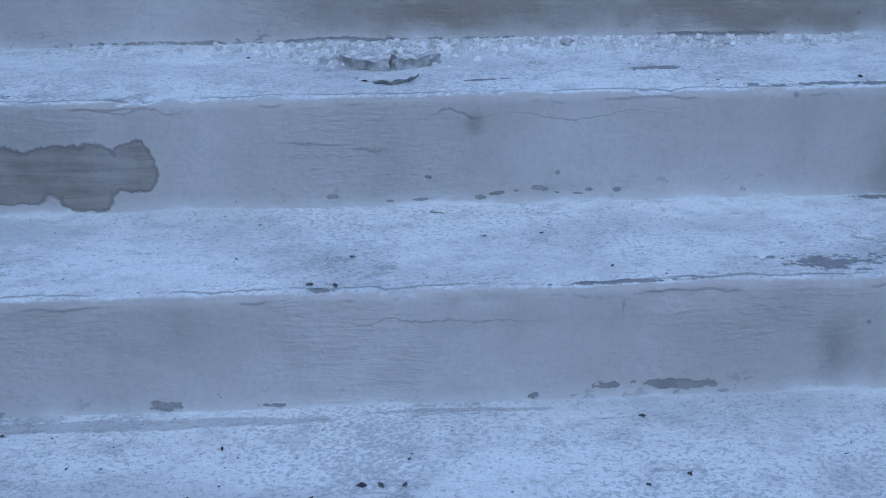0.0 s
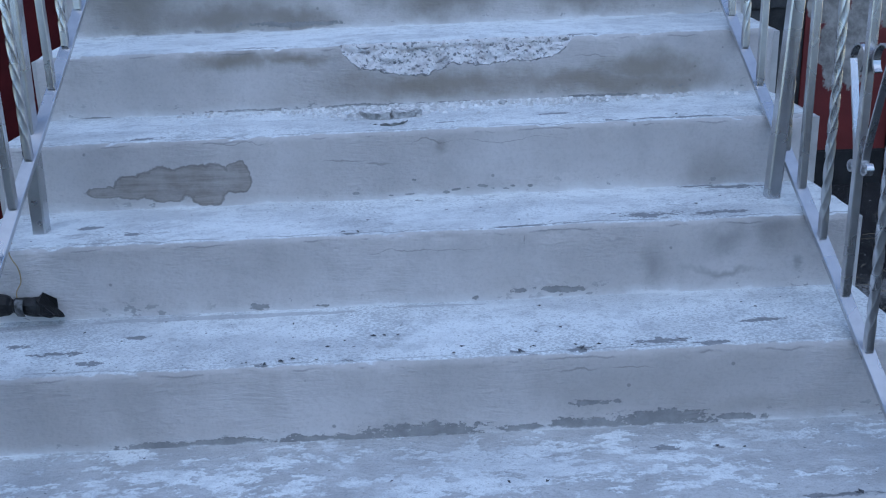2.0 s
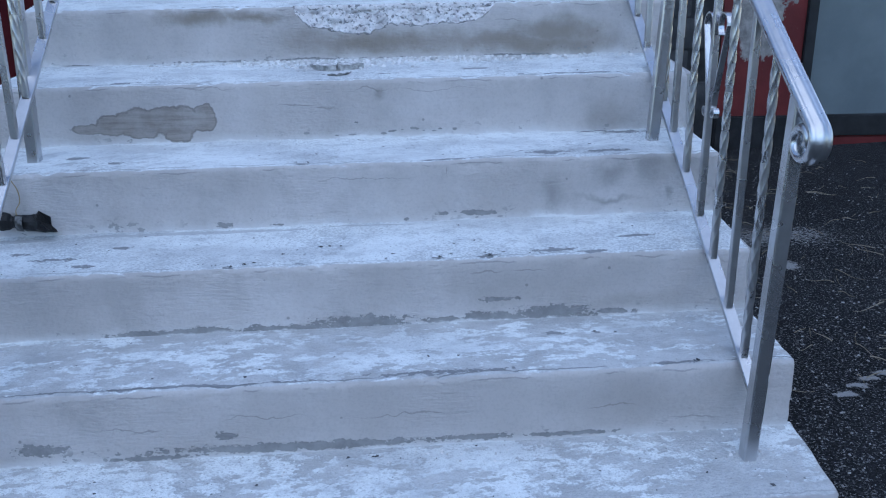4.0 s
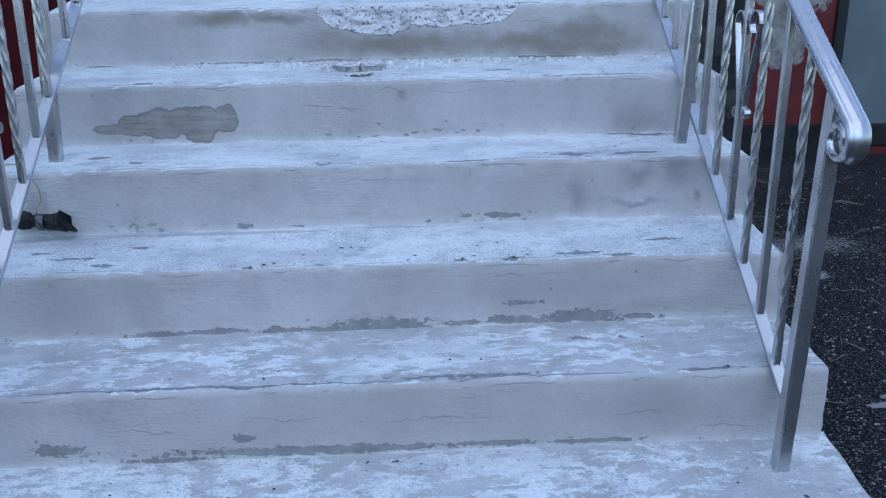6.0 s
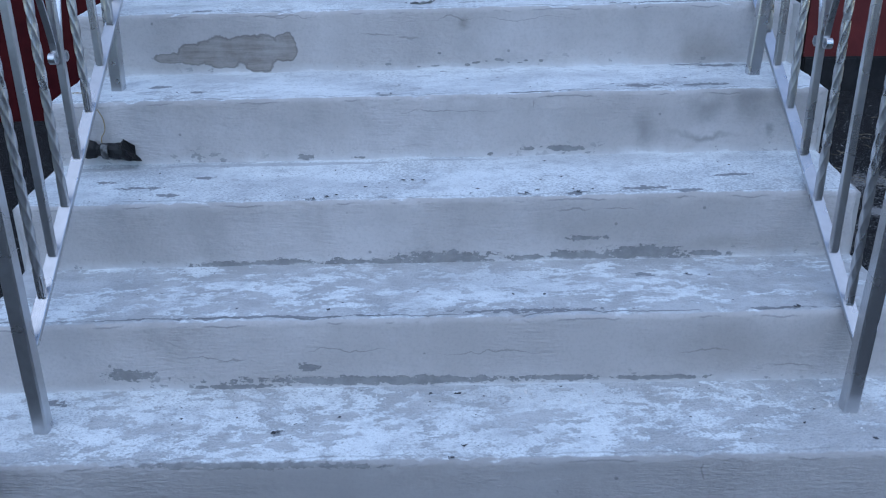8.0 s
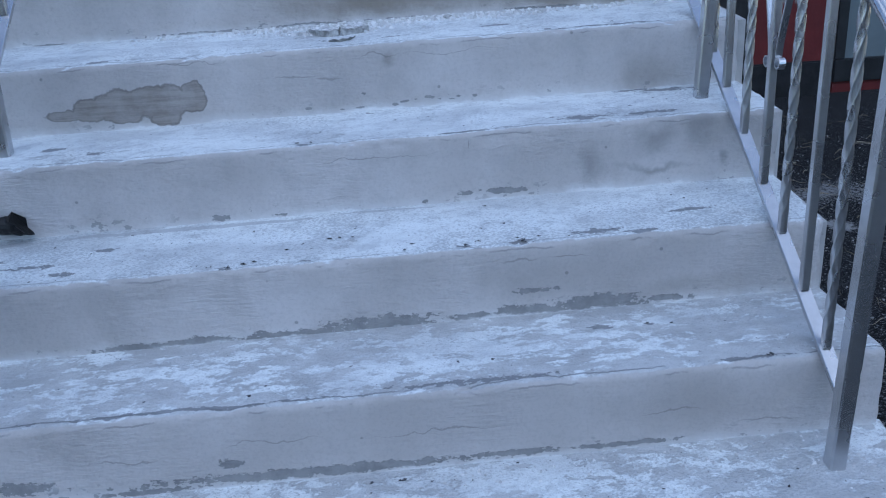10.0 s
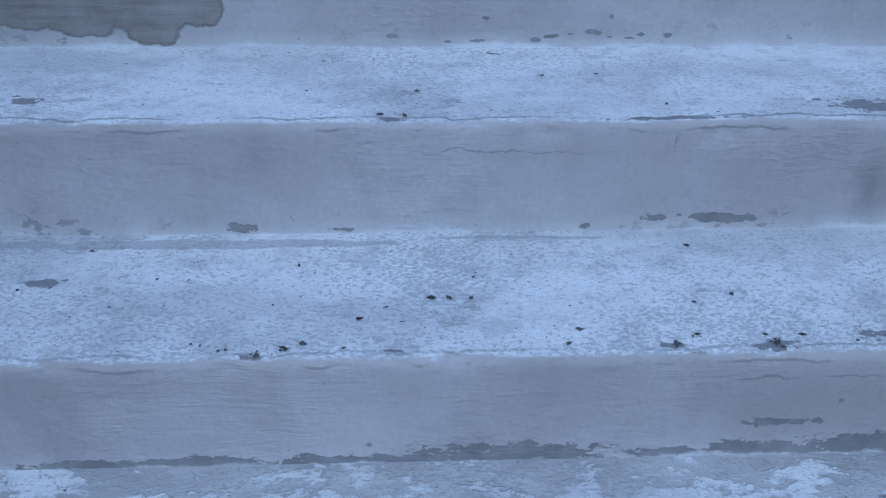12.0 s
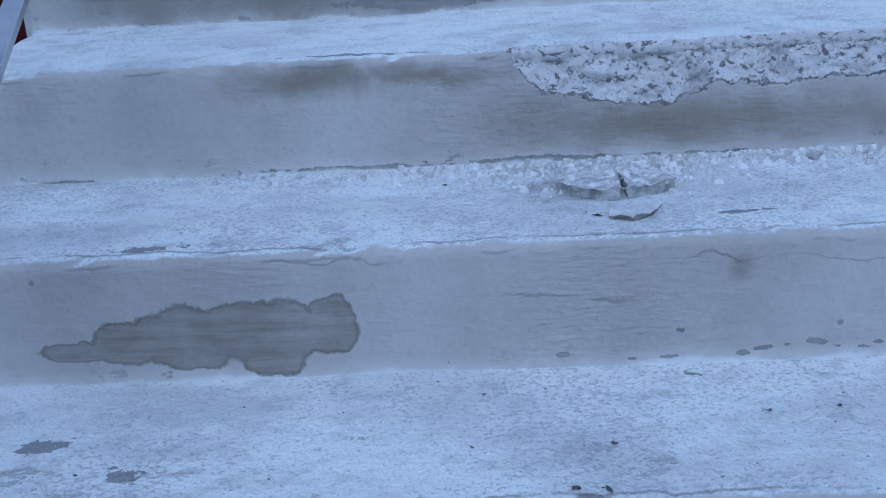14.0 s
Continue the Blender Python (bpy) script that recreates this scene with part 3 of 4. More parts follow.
staircase = thing("staircase", (0, 0.7, 0.0), "worn grey-painted concrete outdoor steps with chalky white treads", "stairs")
for k in range(1, 8):
    y0, zn, zb = FRONT[k - 1], NOSE[k - 1], BACK[k - 1]
    z0 = BACK[k - 2] - 0.02 if k > 1 else -0.12
    y1 = FRONT[k] + 0.012 if k < 7 else 1.52
    r, cell = 0.016, (0.0018 if k == 6 else 0.006)
    rows = [(y0, z, -1.0, 0.0) for z in np.linspace(z0, zn - r, max(6, int((zn - z0) / cell)), endpoint=False)]
    rows += [(y0 + r - r * math.cos(a), zn - r + r * math.sin(a), -math.cos(a), math.sin(a)) for a in np.linspace(0, math.pi / 2, 7)]
    n_top = int((y1 - y0) / cell)
    rows += [(y, zn + (zb - zn) * (y - y0 - r) / (y1 - y0 - r), 0.0, 1.0) for y in np.linspace(y0 + r, y1, n_top + 1)[1:]]
    xl, xr = LEFT[k - 1], RIGHT[k - 1]
    cols = list(np.linspace(xl + 0.014, xr - 0.014, int((xr - xl) / cell)))
    ends = [(0.0, 0.040), (0.0, 0.016), (0.0015, 0.007), (0.006, 0.0018)]
    cols = [(xl + a, b) for a, b in ends] + [(x, 0.0) for x in cols] + [(xr - a, b) for a, b in ends[::-1]]
    verts, inside = [], []
    for y, z, ny, nz in rows:
        near = math.exp(-((y - y0) ** 2 + (z - zn) ** 2) / 0.0006)
        for x, sink in cols:
            zz = z + LEAN * x
            d = 0.0028 * wobble(x, y, zz, 4.2) + 0.0010 * wobble(x, y, zz, 26) + 0.0005 * wobble(x, y, zz, 85)
            chip = wobble(x + 3.7 * k, y, zz, 19) + 0.5 * wobble(x + 1.7 * k, y, zz, 47)
            d -= near * (0.0018 + max(0.0, chip - 0.18) * 0.010)
            h = hollow(x, zz) if k == 6 and ny < -0.25 else 0.0
            if h:
                rim = float(np.interp(x, RIM_X, RIM_Z))
                up_in = max(0.0, min(1.0, (zz - rim) / max(0.02, NOSE[5] + LEAN * x - rim)))
                d -= h * (0.006 + 0.013 * up_in + 0.009 * wobble(x, 0, zz, 21) + 0.008 * wobble(x, 0, zz, 62) + 0.004 * wobble(x, 2, zz, 150))
            dx = 0.004 * wobble(y, zz, k, 23) + 0.004 * wobble(y, zz, k, 7) if sink else 0.0
            verts.append((x + dx, y + ny * (d - sink), zz + nz * (d - sink)))
            inside.append(h)
    nc = len(cols)
    faces = [(j * nc + i, j * nc + i + 1, (j + 1) * nc + i + 1, (j + 1) * nc + i) for j in range(len(rows) - 1) for i in range(nc - 1)]
    me = mesh_of("step", verts, faces, True)
    if k == 6:
        # dark faces: the lip's shadow painted along the top, broken paint elsewhere
        lip_z = NOSE[5] - 0.0065
        look_of = []
        for f in faces:
            deep, (fx, fy, fz) = inside[f[0]] + inside[f[2]], verts[f[0]]
            level_z = fz - LEAN * fx
            rim_or_shade = deep < 0.6 and level_z < 1.066 or level_z > lip_z + 0.004 * wobble(fx, 0, 0, 30) or fx < RIM_X[0] + 0.006
            look_of.append(0 if deep < 0.2 else 2 if rim_or_shade else 1)
        me.polygons.foreach_set("material_index", look_of)
    part("step", me, [STEP_LOOK[k - 1]] + ([BROKEN, RIM_AND_SHADE] if k == 6 else []), staircase,
         "grey riser with a spalled hollow of bare aggregate" if k == 6 else "grey riser with a brown-rimmed damp stain" if k == 5 else "")

# solid flanks below the treads, down to the ground
for side, name in ((LEFT, "flank"), (RIGHT, "flank")):
    s = 1 if side is RIGHT else -1
    bm = bmesh.new()
    outline = [(FRONT[0] + 0.012, -0.25)]
    for k in range(7):
        outline += [(FRONT[k] + 0.010, (BACK[k - 1] - 0.012) if k else 0.0), (FRONT[k] + 0.010, NOSE[k] - 0.012)]
    outline += [(1.52, 1.28), (1.52, -0.25)]
    loop_a = [bm.verts.new((side[3] + s * 0.006, y, z + LEAN * side[3])) for y, z in outline]
    loop_b = [bm.verts.new((side[3] - s * 0.30, y, z + LEAN * side[3])) for y, z in outline]
    bm.faces.new(loop_a)
    bm.faces.new(loop_b[::-1])
    for i in range(len(outline)):
        j = (i + 1) % len(outline)
        bm.faces.new((loop_a[i], loop_b[i], loop_b[j], loop_a[j]))
    bmesh.ops.recalc_face_normals(bm, faces=bm.faces[:])
    part(name, bm, SIDE, staircase, "rough cast concrete side")
part("landing", box(-0.935, 0.885, 1.515, 4.0, -0.2, 1.292, 0.01), SIDE, staircase)


# ---- railings ----
def railing(s, x0, toe, tip, y_post, slope, z_bar, y_upper, inset, rise, scroll, foot, rods, name_label):
    """A silver iron railing; s is its side, x0 and toe place its plane, tip leans it."""
    base = NOSE[0] + LEAN * x0 * s + 0.018
    rail = thing("railing", (s * x0, y_post, base), name_label, "railing", "railings beside the steps")

    def at(y, z, dx=0.0):
        return (s * (x0 + toe * (y - y_post) - tip * (z - z_bar - slope * (y - y_post)) + dx), y, z)

    def bar_z(y):
        return z_bar + slope * (y - y_post)

    def rod(y, z_low, z_high, w, twist=0.0, dx=0.0, lean=False):
        rings, h = [], z_high - z_low
        n = 2 if not twist else int(h / 0.004)
        for i in range(n + 1):
            t = i / n
            z = z_low + h * t
            turned = max(0.0, min(h - 0.07, h * t - 0.035)) if twist else 0.0
            a = math.pi / 4 + twist * turned
            rr = w * 0.7071
            cx, cy, cz = at(y, z, dx if twist or not lean else dx * (1 - t))
            ring = []
            for q in range(4):
                b = a + q * math.pi / 2
                for e, f in ((-0.17, 0.97), (0.17, 0.97), (0.785, 0.7071)) if twist else ((-0.12, 0.985), (0.12, 0.985)):
                    ring.append((cx + rr * f * math.cos(b + e), cy + rr * f * math.sin(b + e), cz))
            rings.append(ring)
        return loft(rings)

    def sweep(path, section):
        """A section of (across, out) points carried along a path in the railing's plane."""
        rings = []
        for i, (y, z) in enumerate(path):
            ya, za = path[max(0, i - 1)]
            yb, zb2 = path[min(len(path) - 1, i + 1)]
            l = math.hypot(yb - ya, zb2 - za) or 1.0
            ty, tz = (yb - ya) / l, (zb2 - za) / l
            rings.append([at(y - tz * out, z + ty * out, dx) for dx, out in section])
        me = loft(rings)
        return me

    flat = [(-0.0155, -0.006), (0.0085, -0.006), (0.0095, -0.005), (0.0095, 0.003), (0.0085, 0.004), (-0.0155, 0.004), (-0.0165, 0.003), (-0.0165, -0.005)]
    y_end = 1.47
    part("bottom_bar", sweep([(y_post + 0.012, bar_z(y_post + 0.012)), ((y_post + y_end) / 2, bar_z((y_post + y_end) / 2)), (y_end, bar_z(y_end))], flat), SILVER, rail)
    # handrail: moulded cap that dips into a volute before the lower post
    cap = [(-0.020, -0.004), (-0.010, -0.007), (0.010, -0.007), (0.020, -0.004), (0.0215, 0.002), (0.018, 0.007), (0.0125, 0.0085), (0.009, 0.0075),
           (0.005, 0.0115), (-0.005, 0.0115), (-0.009, 0.0075), (-0.0125, 0.0085), (-0.018, 0.007), (-0.0215, 0.002)]
    yc, zc, rc = y_post - 0.047, bar_z(y_post - 0.047) + rise - 0.044, 0.036
    path = []
    turn_end = math.atan(slope)
    a0 = math.pi / 2 + turn_end
    for i in range(34):
        f = i / 33
        a = a0 + (1 - f) * math.radians(430)
        rr = rc * (0.40 + 0.60 * f ** 0.7)
        path.append((yc + rr * math.cos(a), zc + rr * math.sin(a)))
    y_s, z_s = path[-1]
    lift = z_s - (bar_z(y_s) + rise)
    for i in range(1, 12):
        y = y_s + (y_end - y_s) * i / 11
        path.append((y, bar_z(y) + rise + lift * max(0.0, 1 - (y - y_s) / 0.12)))
    me = sweep(path, cap)
    me.polygons.foreach_set("use_smooth", [True] * len(me.polygons))
    part("handrail", me, SILVER, rail, "moulded silver handrail ending in a rolled volute")
    for y, low, dx in ((y_post, base, foot), (y_upper, NOSE[3] + LEAN * s * x0 + 0.012, inset), (y_end - 0.013, NOSE[6] + LEAN * s * x0 + 0.005, 0.0)):
        part("post", rod(y, low - 0.004, bar_z(y) + rise - 0.006, 0.0262, 0.0, dx, True), SILVER, rail)
    for y, kind in rods:
        w = 0.0134 if kind == "t" else 0.0140
        me = rod(y, bar_z(y) + 0.002, bar_z(y) + rise - 0.005, w, 36.0 * s if kind == "t" else 0.0, -0.0035)
        if kind == "t":
            me.polygons.foreach_set("use_smooth", [True] * len(me.polygons))
        baluster = part("baluster", me, SILVER, rail, "twisted square bar" if kind == "t" else "")
        if kind == "s":
            zl, zh = bar_z(y) + scroll, bar_z(y) + scroll + 0.188
            for e in (-1, 1):
                pts = [(y + e * (0.0235 + (0.0115 - 0.004 * f) * math.cos(a)), zl + (0.0115 - 0.004 * f) * math.sin(a)) for a, f in zip(np.linspace(math.radians(190), math.radians(-215), 22), np.linspace(1, 0, 22))]
                pts += [(y + e * (0.0135 + 0.048 * t ** 1.15), zl + 0.012 + (zh - zl - 0.012) * t) for t in np.linspace(0.1, 1, 9)]
                pts += [(y + e * (0.0385 + 0.023 * math.cos(a)), zh + 0.026 * math.sin(a)) for a in np.linspace(0.2, math.radians(235), 14)]
                strip = [(-0.0065, -0.0018), (0.0065, -0.0018), (0.0065, 0.0018), (-0.0065, 0.0018)]
                part("scroll", sweep(pts, strip), SILVER, baluster, "flat bar curled at both ends")


RODS_R = [(0.233, "t"), (0.327, "p"), (0.428, "t"), (0.523, "s"), (0.628, "t"), (0.732, "p"), (0.817, "t"), (0.979, "p"), (1.081, "t"), (1.18, "p"), (1.28, "t"), (1.381, "p")]
RODS_L = [(0.202, "t"), (0.270, "p"), (0.355, "t"), (0.444, "s"), (0.535, "t"), (0.632, "p"), (0.722, "t"), (0.870, "p"), (0.965, "t"), (1.060, "p"), (1.155, "t"), (1.250, "p"), (1.345, "t")]
railing(1, 0.797, -0.008, 0.0, 0.137, 0.785, 0.315, 0.800, -0.034, 0.630, 0.242, -0.020, RODS_R, "silver-painted iron railing with twisted balusters and scrolls")
railing(-1, 0.775, 0.0, 0.0, 0.117, 0.880, 0.3548, 0.783, 0.024, 0.590, 0.209, 0.0, RODS_L, "silver-painted iron railing with twisted balusters, slightly bent foot")

# ---- facade behind the steps ----
wall_w = thing("wall_west", (-3, 4.0, 0), "dark red painted house wall", "wall", kind="structure")
part("wall_face", box(-7.0, -0.92, 4.0, 4.25, -0.4, 5.5), MAROON, wall_w)
wall_n = thing("wall_north", (1.5, 4.0, 0), "dark grey block wall behind the steps", "wall", kind="structure")
part("wall_core", box(-0.92, 2.26, 4.012, 4.25, -0.4, 5.5), MORTAR, wall_n)
wall_e = thing("wall_east", (3, 4.0, 0), "dark red wall with peeling paint and a black foot", "wall", kind="structure")
part("wall_face", box(2.26, 2.81, 4.0, 4.25, 0.36, 5.5), RED, wall_e, "red paint peeling to grey render")
part("plinth", box(2.26, 2.81, 3.985, 4.25, -0.4, 0.36, 0.01), PLINTH_BLACK, wall_e, "black foot of the wall")
part("sill_wall", box(2.81, 6.5, 3.985, 4.25, -0.4, 0.22, 0.01), RED, wall_e)
part("wall_head", box(2.81, 6.5, 4.0, 4.25, 2.30, 5.5), RED, wall_e)
part("wall_face", box(4.9, 6.5, 4.0, 4.25, 0.22, 2.30), RED, wall_e)
window = thing("window_1", (3.9, 4.05, 0.2), "large window with a blotchy blue-grey pane in a black frame", "window", kind="structure")
part("window_frame", box(2.812, 2.880, 3.975, 4.10, 0.362, 2.298, 0.005), FRAME, window)
part("window_frame", box(4.83, 4.898, 3.975, 4.10, 0.362, 2.298, 0.005), FRAME, window)
part("window_frame", box(2.882, 4.828, 3.98, 4.10, 2.23, 2.298, 0.005), FRAME, window)
part("window_sill", box(2.812, 4.898, 3.965, 4.10, 0.223, 0.360, 0.006), FRAME, window)
part("pane", box(2.876, 4.835, 4.03, 4.045, 0.35, 2.235), PANEL, window)

# unseen wall, added so the railings' metal reflects something dark
unseen_wall = thing("added_wall", (0, -11.0, 0), "unseen plain grey wall added for the railings to reflect", "wall", kind="structure")
part("wall_face", box(-14, 14, -11.3, -11.0, -0.5, 2.2), simple("added_wall_grey", (0.13, 0.13, 0.13), (0.20, 0.20, 0.20), 1.5, 0.9), unseen_wall)

# ---- things on the steps ----
rng = random.Random(5)


def lump(cx, cy, cz, rx, ry, rz, seed, jag=0.25, sub=2, flat=True):
    bm = bmesh.new()
    bmesh.ops.create_icosphere(bm, subdivisions=sub, radius=1)
    for v in bm.verts:
        n = 1 + jag * noise.noise(v.co * 1.3 + Vector((seed, 0, 0))) + 0.5 * jag * noise.noise(v.co * 3.1 + Vector((0, seed, 0)))
        v.co = Vector((v.co.x * rx * n, v.co.y * ry * n, (max(v.co.z, -0.35) if flat else v.co.z) * rz * n))
    low = min(v.co.z for v in bm.verts)
    bmesh.ops.translate(bm, verts=bm.verts, vec=(cx, cy, cz - low))
    return bm


def slab(points, z, thick, seed):
    """A broken flat piece: an uneven outline, rough top and bevelled rim."""
    bm = bmesh.new()
    cx, cy = sum(p[0] for p in points) / len(points), sum(p[1] for p in points) / len(points)
    low = [bm.verts.new((cx + (x - cx) * 0.93, cy + (y - cy) * 0.86, z(x, y))) for x, y in points]
    high = [bm.verts.new((cx + (x - cx) * 1.0, cy + (y - cy) * 1.0, z(x, y) + thick * (0.8 + 0.4 * rng.random()))) for x, y in points]
    bm.faces.new(low[::-1])
    for i in range(len(points)):
        j = (i + 1) % len(points)
        bm.faces.new((low[i], low[j], high[j], high[i]))
    bmesh.ops.triangulate(bm, faces=[bm.faces.new(high)])
    bmesh.ops.subdivide_edges(bm, edges=bm.edges[:], cuts=3, use_grid_fill=True)
    for v in bm.verts:
        v.co += Vector((wobble(*v.co, 90), wobble(*(v.co + Vector((5, 0, 0))), 90), wobble(*(v.co + Vector((0, 7, 0))), 110))) * 0.0042
    bmesh.ops.recalc_face_normals(bm, faces=bm.faces[:])
    # faces turned sideways or down take the second, darker material
    for f in bm.faces:
        f.material_index = 1 if f.normal.z < 0.25 else 0
    return bm


def tread_z(k, x, y):
    k -= 1
    y1 = FRONT[k + 1] + 0.012 if k < 6 else 1.52
    return NOSE[k] + (BACK[k] - NOSE[k]) * (y - FRONT[k] - 0.016) / (y1 - FRONT[k] - 0.016) + LEAN * x


def on5(x, y):
    return tread_z(5, x, y) - 0.001


chunk = [[(-0.138, 1.040), (-0.118, 1.020), (-0.088, 1.006), (-0.063, 1.004), (-0.060, 1.035), (-0.064, 1.075), (-0.10, 1.082), (-0.126, 1.066)],
         [(-0.056, 1.006), (-0.026, 1.014), (0.004, 1.030), (0.012, 1.042), (-0.008, 1.070), (-0.040, 1.080), (-0.057, 1.070), (-0.054, 1.035)]]
for i, pts in enumerate(chunk):
    ob = part("concrete_chunk", slab(pts, on5, 0.015, i), [RUBBLE, CHUNK_EDGE], None)
    tagged(ob, "broken pale concrete chunk lying on the tread", "rubble", "broken chunks under the hollow")
ob = part("concrete_flake", slab([(-0.088, 0.958), (-0.060, 0.944), (-0.036, 0.960), (-0.022, 0.976), (-0.036, 0.980), (-0.060, 0.978), (-0.078, 0.984)], on5, 0.007, 3),
          [simple("paint_skin", (0.50, 0.51, 0.52), (0.66, 0.67, 0.68), 20, 0.85), EDGE], None)
tagged(ob, "thin flake of grey paint on the tread", "rubble")
ob = part("pebble", lump(0.209, 1.118, tread_z(5, 0.209, 1.118) - 0.001, 0.011, 0.009, 0.0085, 4, 0.6), CHUNK_EDGE, None)
tagged(ob, "pale crumb of concrete on the tread", "rubble")


def scatter(name, spots, material, label, category, sharp=0.4):
    """Many small angular bits as one object: rows of (x, y, z, size, flatness)."""
    verts, faces = [], []
    for x, y, z, size, flat in spots:
        b, a = len(verts), rng.random() * 6.28
        ca, sa = math.cos(a), math.sin(a)
        for lift, shrink in ((-0.4, 1.0), (0.75, 0.62)):
            for px, py in ((1, 0.25), (-0.2, 1), (-1, -0.3), (0.25, -1)):
                q = 1 + sharp * (rng.random() - 0.5) * 2
                lx, ly = px * size * q * 1.2 * shrink + 0.3 * size * (rng.random() - 0.5), py * size * q * 0.85 * shrink
                up = lift * (1 + 0.9 * (rng.random() - 0.5)) if lift > 0 else lift
                verts.append((x + ca * lx - sa * ly, y + sa * lx + ca * ly, z + up * size * flat + size * flat * 0.3))
        faces += [(b + i, b + (i + 1) % 4, b + 4 + (i + 1) % 4, b + 4 + i) for i in range(4)] + [(b + 4, b + 5, b + 6, b + 7)]
    return tagged(part(name, mesh_of(name, verts, faces), material, None), label, category, kind="stuff")


bits = []
for i in range(1700):
    x = rng.gauss(0.08, 0.19) if rng.random() < 0.85 else rng.uniform(-0.6, 0.8)
    y = 1.146 - abs(rng.gauss(0, 0.026))
    bits.append((x, y, tread_z(5, x, y), 0.0014 + 0.0060 * rng.random() ** 2.8, 0.85))
for i in range(480):
    x, y = rng.gauss(-0.06, 0.07), rng.gauss(1.085, 0.028)
    bits.append((x, min(y, 1.13), tread_z(5, x, y) + (0.011 if abs(x + 0.06) < 0.06 and abs(y - 1.04) < 0.03 else 0), 0.0014 + 0.0052 * rng.random() ** 2.0, 0.85))
scatter("crumbs", bits, CRUMB, "pale concrete crumbs fallen along the foot of the riser", "rubble")
bits = []
for k, n, lo, hi in ((1, 70, -0.85, 0.85), (2, 40, -0.8, 0.85), (3, 120, -0.85, 0.85), (4, 45, -0.8, 0.8), (5, 25, -0.8, 0.8)):
    for i in range(n):
        x, f = rng.uniform(lo, hi), rng.random()
        f = f ** 2 if k == 3 else f
        y = FRONT[k - 1] + 0.02 + f * 0.18
        bits.append((x, y, tread_z(k, x, y) + 0.0005, 0.0009 + 0.0034 * rng.random() ** 3.5, 0.25))
for k, x, y, size in ((1, -0.326, 0.099, 0.009), (1, 0.013, 0.028, 0.007), (1, 0.032, 0.056, 0.006), (1, 0.025, 0.199, 0.008), (3, 0.177, 0.476, 0.007), (3, 0.205, 0.489, 0.006), (3, 0.292, 0.474, 0.010),
                      (3, -0.286, 0.468, 0.008), (3, -0.258, 0.478, 0.006), (4, -0.156, 0.705, 0.005), (4, -0.125, 0.702, 0.006), (2, 0.517, 0.383, 0.006), (2, 0.70, 0.245, 0.007)):
    for j in range(3):
        dx, dy = rng.uniform(-1.1, 1.1) * size * (j > 0), rng.uniform(-0.7, 0.7) * size * (j > 0)
        bits.append((x + dx, y + dy, tread_z(k, x + dx, y + dy) + 0.0005, size * (0.62 if j == 0 else rng.uniform(0.22, 0.42)), 0.2))
scatter("dark_flakes", bits, FLAKE, "dark flecks and chips of dirt on the treads", "dirt", 0.75)
bits = []
for i in range(160):
    x, y = rng.uniform(0.1, 0.9) if rng.random() < 0.6 else rng.uniform(-0.8, 0.1), 0.213 - abs(rng.gauss(0, 0.03))
    bits.append((x, y, tread_z(1, x, y), 0.001 + 0.003 * rng.random() ** 2, 0.7))
for i in range(70):
    x, y = rng.gauss(0.80, 0.035), rng.gauss(0.15, 0.025)
    bits.append((x, y, tread_z(1, x, y), 0.001 + 0.004 * rng.random() ** 2, 0.7))
scatter("mortar_crumbs", bits, CRUMB, "mortar crumbs on the lowest tread beside the post", "rubble")

# taped black cable end against the fourth riser
plug = thing("cable_end", (-0.82, 0.66, tread_z(3, -0.82, 0.66)), "black taped cable end with a thin wire, lying on the tread", "cable")
rings = []
for i in range(27):
    t = i / 26
    x = -0.866 + 0.122 * t
    rad = 0.0195 + 0.0022 * math.sin(9 * t) - 0.004 * (t > 0.36) * (t < 0.46) + (0.006 * (t - 0.85) / 0.15 if t > 0.85 else 0)
    zc = tread_z(3, x, 0.648) + 0.040 + 0.012 * (1 - t)
    ring = []
    for j in range(18):
        a = j / 18 * 2 * math.pi
        q = rad * (1 + 0.16 * wobble(x * 40, math.cos(a), math.sin(a), 1.6)) * (1 + (0.30 * math.cos(a - 0.5) if t > 0.93 else 0))
        ring.append((x + (0.016 * (math.cos(a) * 0.2 - math.sin(a)) + 0.006 * math.sin(5 * a)) * max(0, t - 0.8) / 0.2, 0.657 + q * math.cos(a) * 0.85, zc + q * math.sin(a)))
    rings.append(ring)
part("sleeve", loft(rings), RUBBER, plug)
rings = [[(x, 0.657 + 0.0216 * math.cos(a) * 0.87 + 0.001 * wobble(x, a, 0, 50), tread_z(3, x, 0.648) + 0.040 + 0.012 * (1 - (x + 0.866) / 0.122) + 0.0218 * math.sin(a)) for a in np.linspace(2.2, 4.6, 9)] for x in np.linspace(-0.806, -0.79, 6)]
verts = [p for r in rings for p in r]
part("tape_scuff", mesh_of("scuff", verts, [(i * 9 + j, i * 9 + j + 1, (i + 1) * 9 + j + 1, (i + 1) * 9 + j) for i in range(5) for j in range(8)], True), SCUFF, plug, "silvery scuffed band")
wire_path = [(-0.805, 0.655, 0.612), (-0.812, 0.668, 0.632), (-0.802, 0.672, 0.652), (-0.803, 0.672, 0.680), (-0.814, 0.671, 0.705), (-0.818, 0.676, 0.727), (-0.825, 0.705, 0.7245), (-0.850, 0.735, 0.7260), (-0.90, 0.75, 0.7260), (-0.925, 0.752, 0.715), (-0.929, 0.753, 0.66)]
fine_path = []
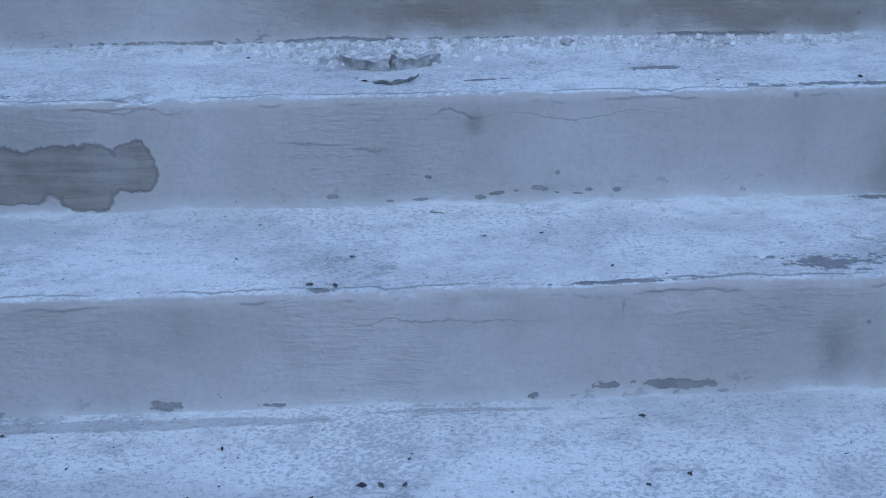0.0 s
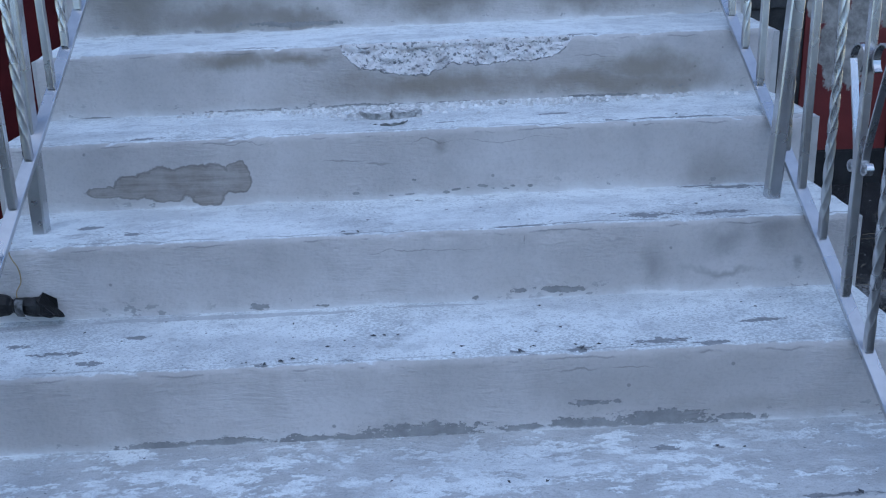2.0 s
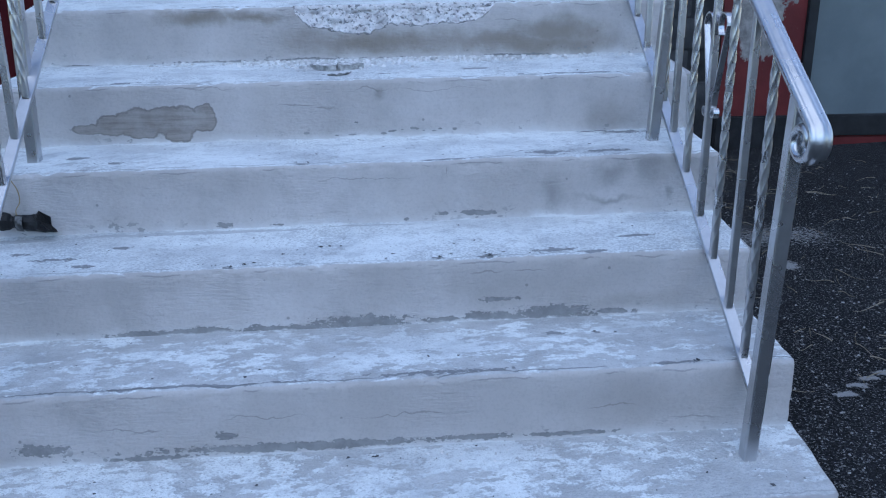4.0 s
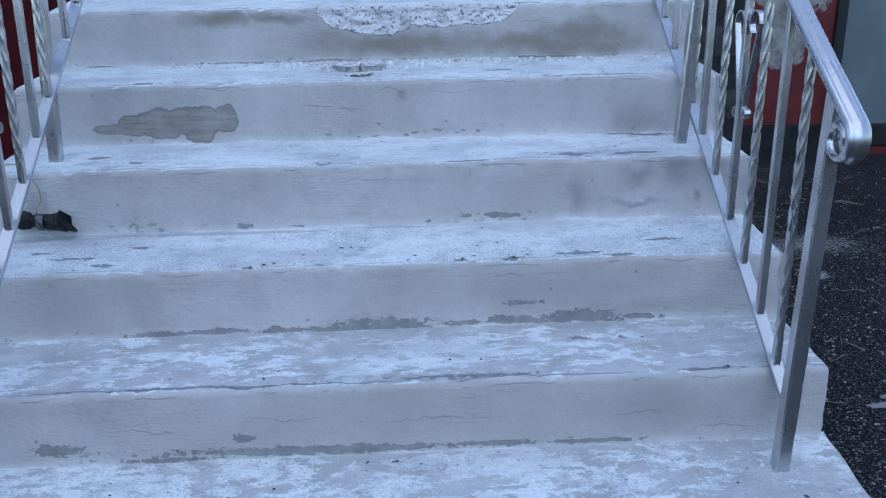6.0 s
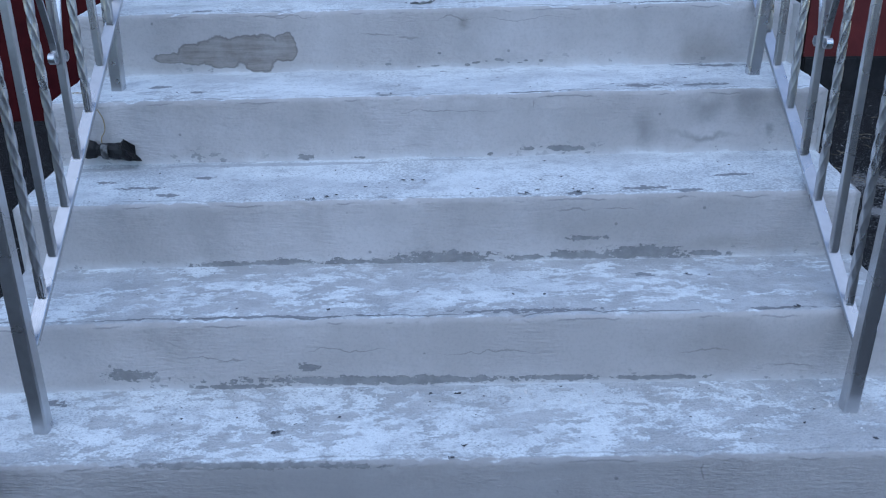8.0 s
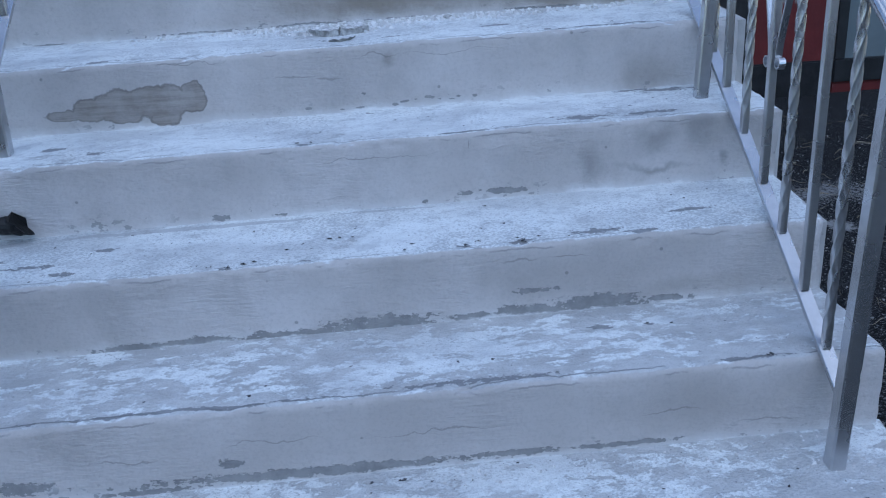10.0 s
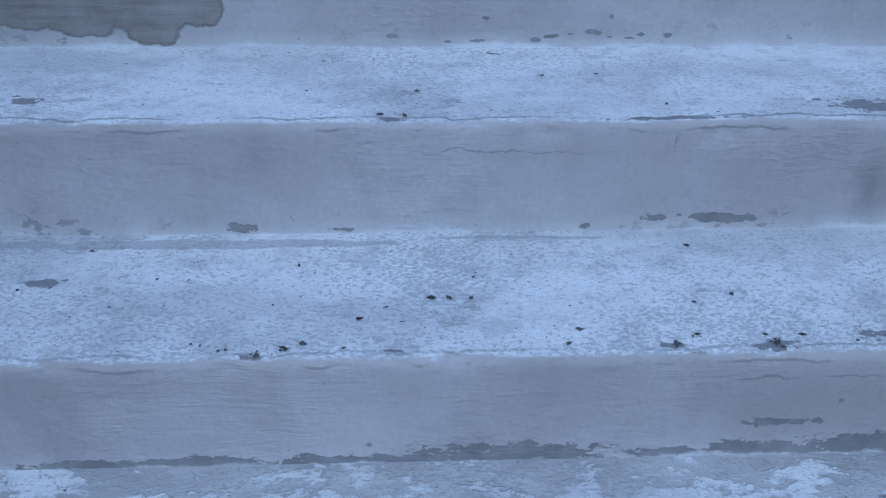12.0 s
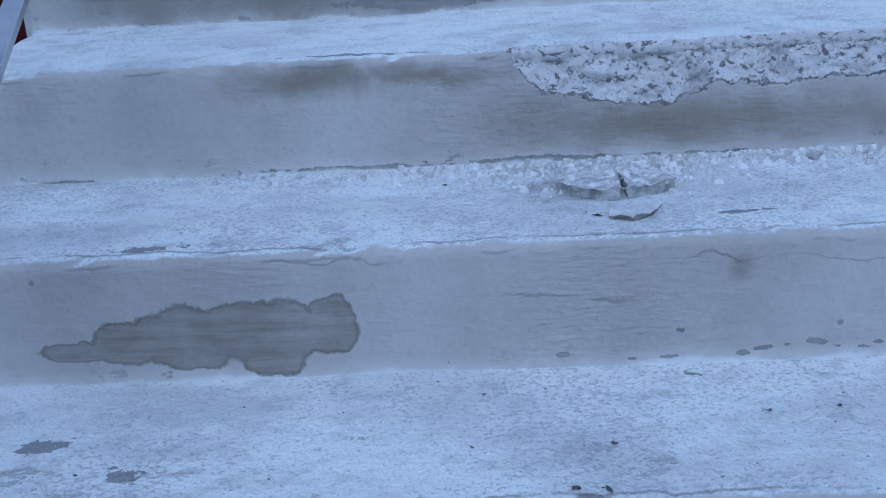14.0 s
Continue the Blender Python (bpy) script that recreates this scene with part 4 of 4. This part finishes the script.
for i in range(len(wire_path) - 1):
    a, b = Vector(wire_path[i]), Vector(wire_path[i + 1])
    p0, p3 = Vector(wire_path[max(0, i - 1)]), Vector(wire_path[min(len(wire_path) - 1, i + 2)])
    for t in np.linspace(0, 1, 6, endpoint=False):
        fine_path.append(0.5 * ((2 * a) + (b - p0) * t + (2 * p0 - 5 * a + 4 * b - p3) * t * t + (3 * a - p0 - 3 * b + p3) * t ** 3))


def tube(path, rad, sides=6):
    rings = []
    for i, p in enumerate(path):
        d = (path[min(len(path) - 1, i + 1)] - path[max(0, i - 1)]).normalized()
        u = d.orthogonal().normalized()
        w = d.cross(u)
        rings.append([tuple(p + (u * math.cos(2 * math.pi * j / sides) + w * math.sin(2 * math.pi * j / sides)) * rad) for j in range(sides)])
    return loft(rings)


part("wire", tube(fine_path, 0.0013), WIRE, plug, "thin yellowish wire")

# ---- litter on the asphalt ----
bits = []
for i in range(14000):
    if i % 3 == 0:
        x, y = rng.uniform(-1.2, 1.3), 0.0 - abs(rng.gauss(0, 0.10))
    else:
        x, y = 0.93 + abs(rng.gauss(0, 0.9)), rng.uniform(-0.3, 3.6)
    if -0.955 < x < 0.925 and y > 0.0:
        continue
    bits.append((x, y, ground_height(x, y) + 0.001, 0.0008 + 0.0036 * rng.random() ** 4, 0.7))
for i in range(3600):
    x, y = rng.uniform(-1.1, 1.2), 0.014 - abs(rng.gauss(0, 0.035))
    bits.append((x, y, ground_height(x, y) + 0.001, 0.001 + 0.0035 * rng.random() ** 2, 0.7))
for i in range(900):
    x, y = -0.95 - abs(rng.gauss(0, 0.7)), rng.uniform(-0.2, 3.2)
    bits.append((x, y, ground_height(x, y) + 0.001, 0.0012 + 0.004 * rng.random() ** 3, 0.7))
scatter("grit", bits, GRIT, "loose pale grit on the asphalt", "gravel")
verts, faces = [], []
for i in range(240):
    x, y = 1.0 + abs(rng.gauss(0.6, 0.6)), rng.uniform(0.6, 3.8)
    a, bend, length = rng.random() * 6.28, rng.uniform(-9, 9), rng.uniform(0.03, 0.16)
    pts = []
    for j in range(7):
        pts.append(Vector((x, y, ground_height(x, y) + 0.006 + 0.004 * math.sin(j))))
        x, y, a = x + math.cos(a) * length / 6, y + math.sin(a) * length / 6, a + bend * length / 6
    b = len(verts)
    for j, p in enumerate(pts):
        w = 0.0012 * (1 - j / 8)
        verts += [(p.x - w, p.y, p.z - w), (p.x + w, p.y, p.z - w), (p.x, p.y + w, p.z + w)]
    faces += [(b + j * 3 + q, b + j * 3 + (q + 1) % 3, b + j * 3 + 3 + (q + 1) % 3, b + j * 3 + 3 + q) for j in range(6) for q in range(3)]
tagged(part("dry_grass", mesh_of("dry_grass", verts, faces), STRAW, None), "dry straw stems lying on the asphalt", "straw", kind="stuff")

# ---- blocks of the dark wall ----
block_mesh = None
for row in range(12):
    for col in range(-3, 6):
        x = col * 0.40 + (0.20 if row % 2 else 0.0) + 0.06
        if x < -0.90 or x + 0.39 > 2.262:
            continue
        if block_mesh is None:
            bm = box(0, 0.388, 3.998, 4.06, 0, 0.188, 0.006)
            ob = part("block", bm, BLOCK, wall_n)
            block_mesh = ob.data
        else:
            ob = new("block", block_mesh)
            ob.parent = wall_n
            ob.matrix_parent_inverse = Matrix.Translation(wall_n.location).inverted()
        ob.location = (x, 0.004 * rng.random(), -0.2 + row * 0.20)
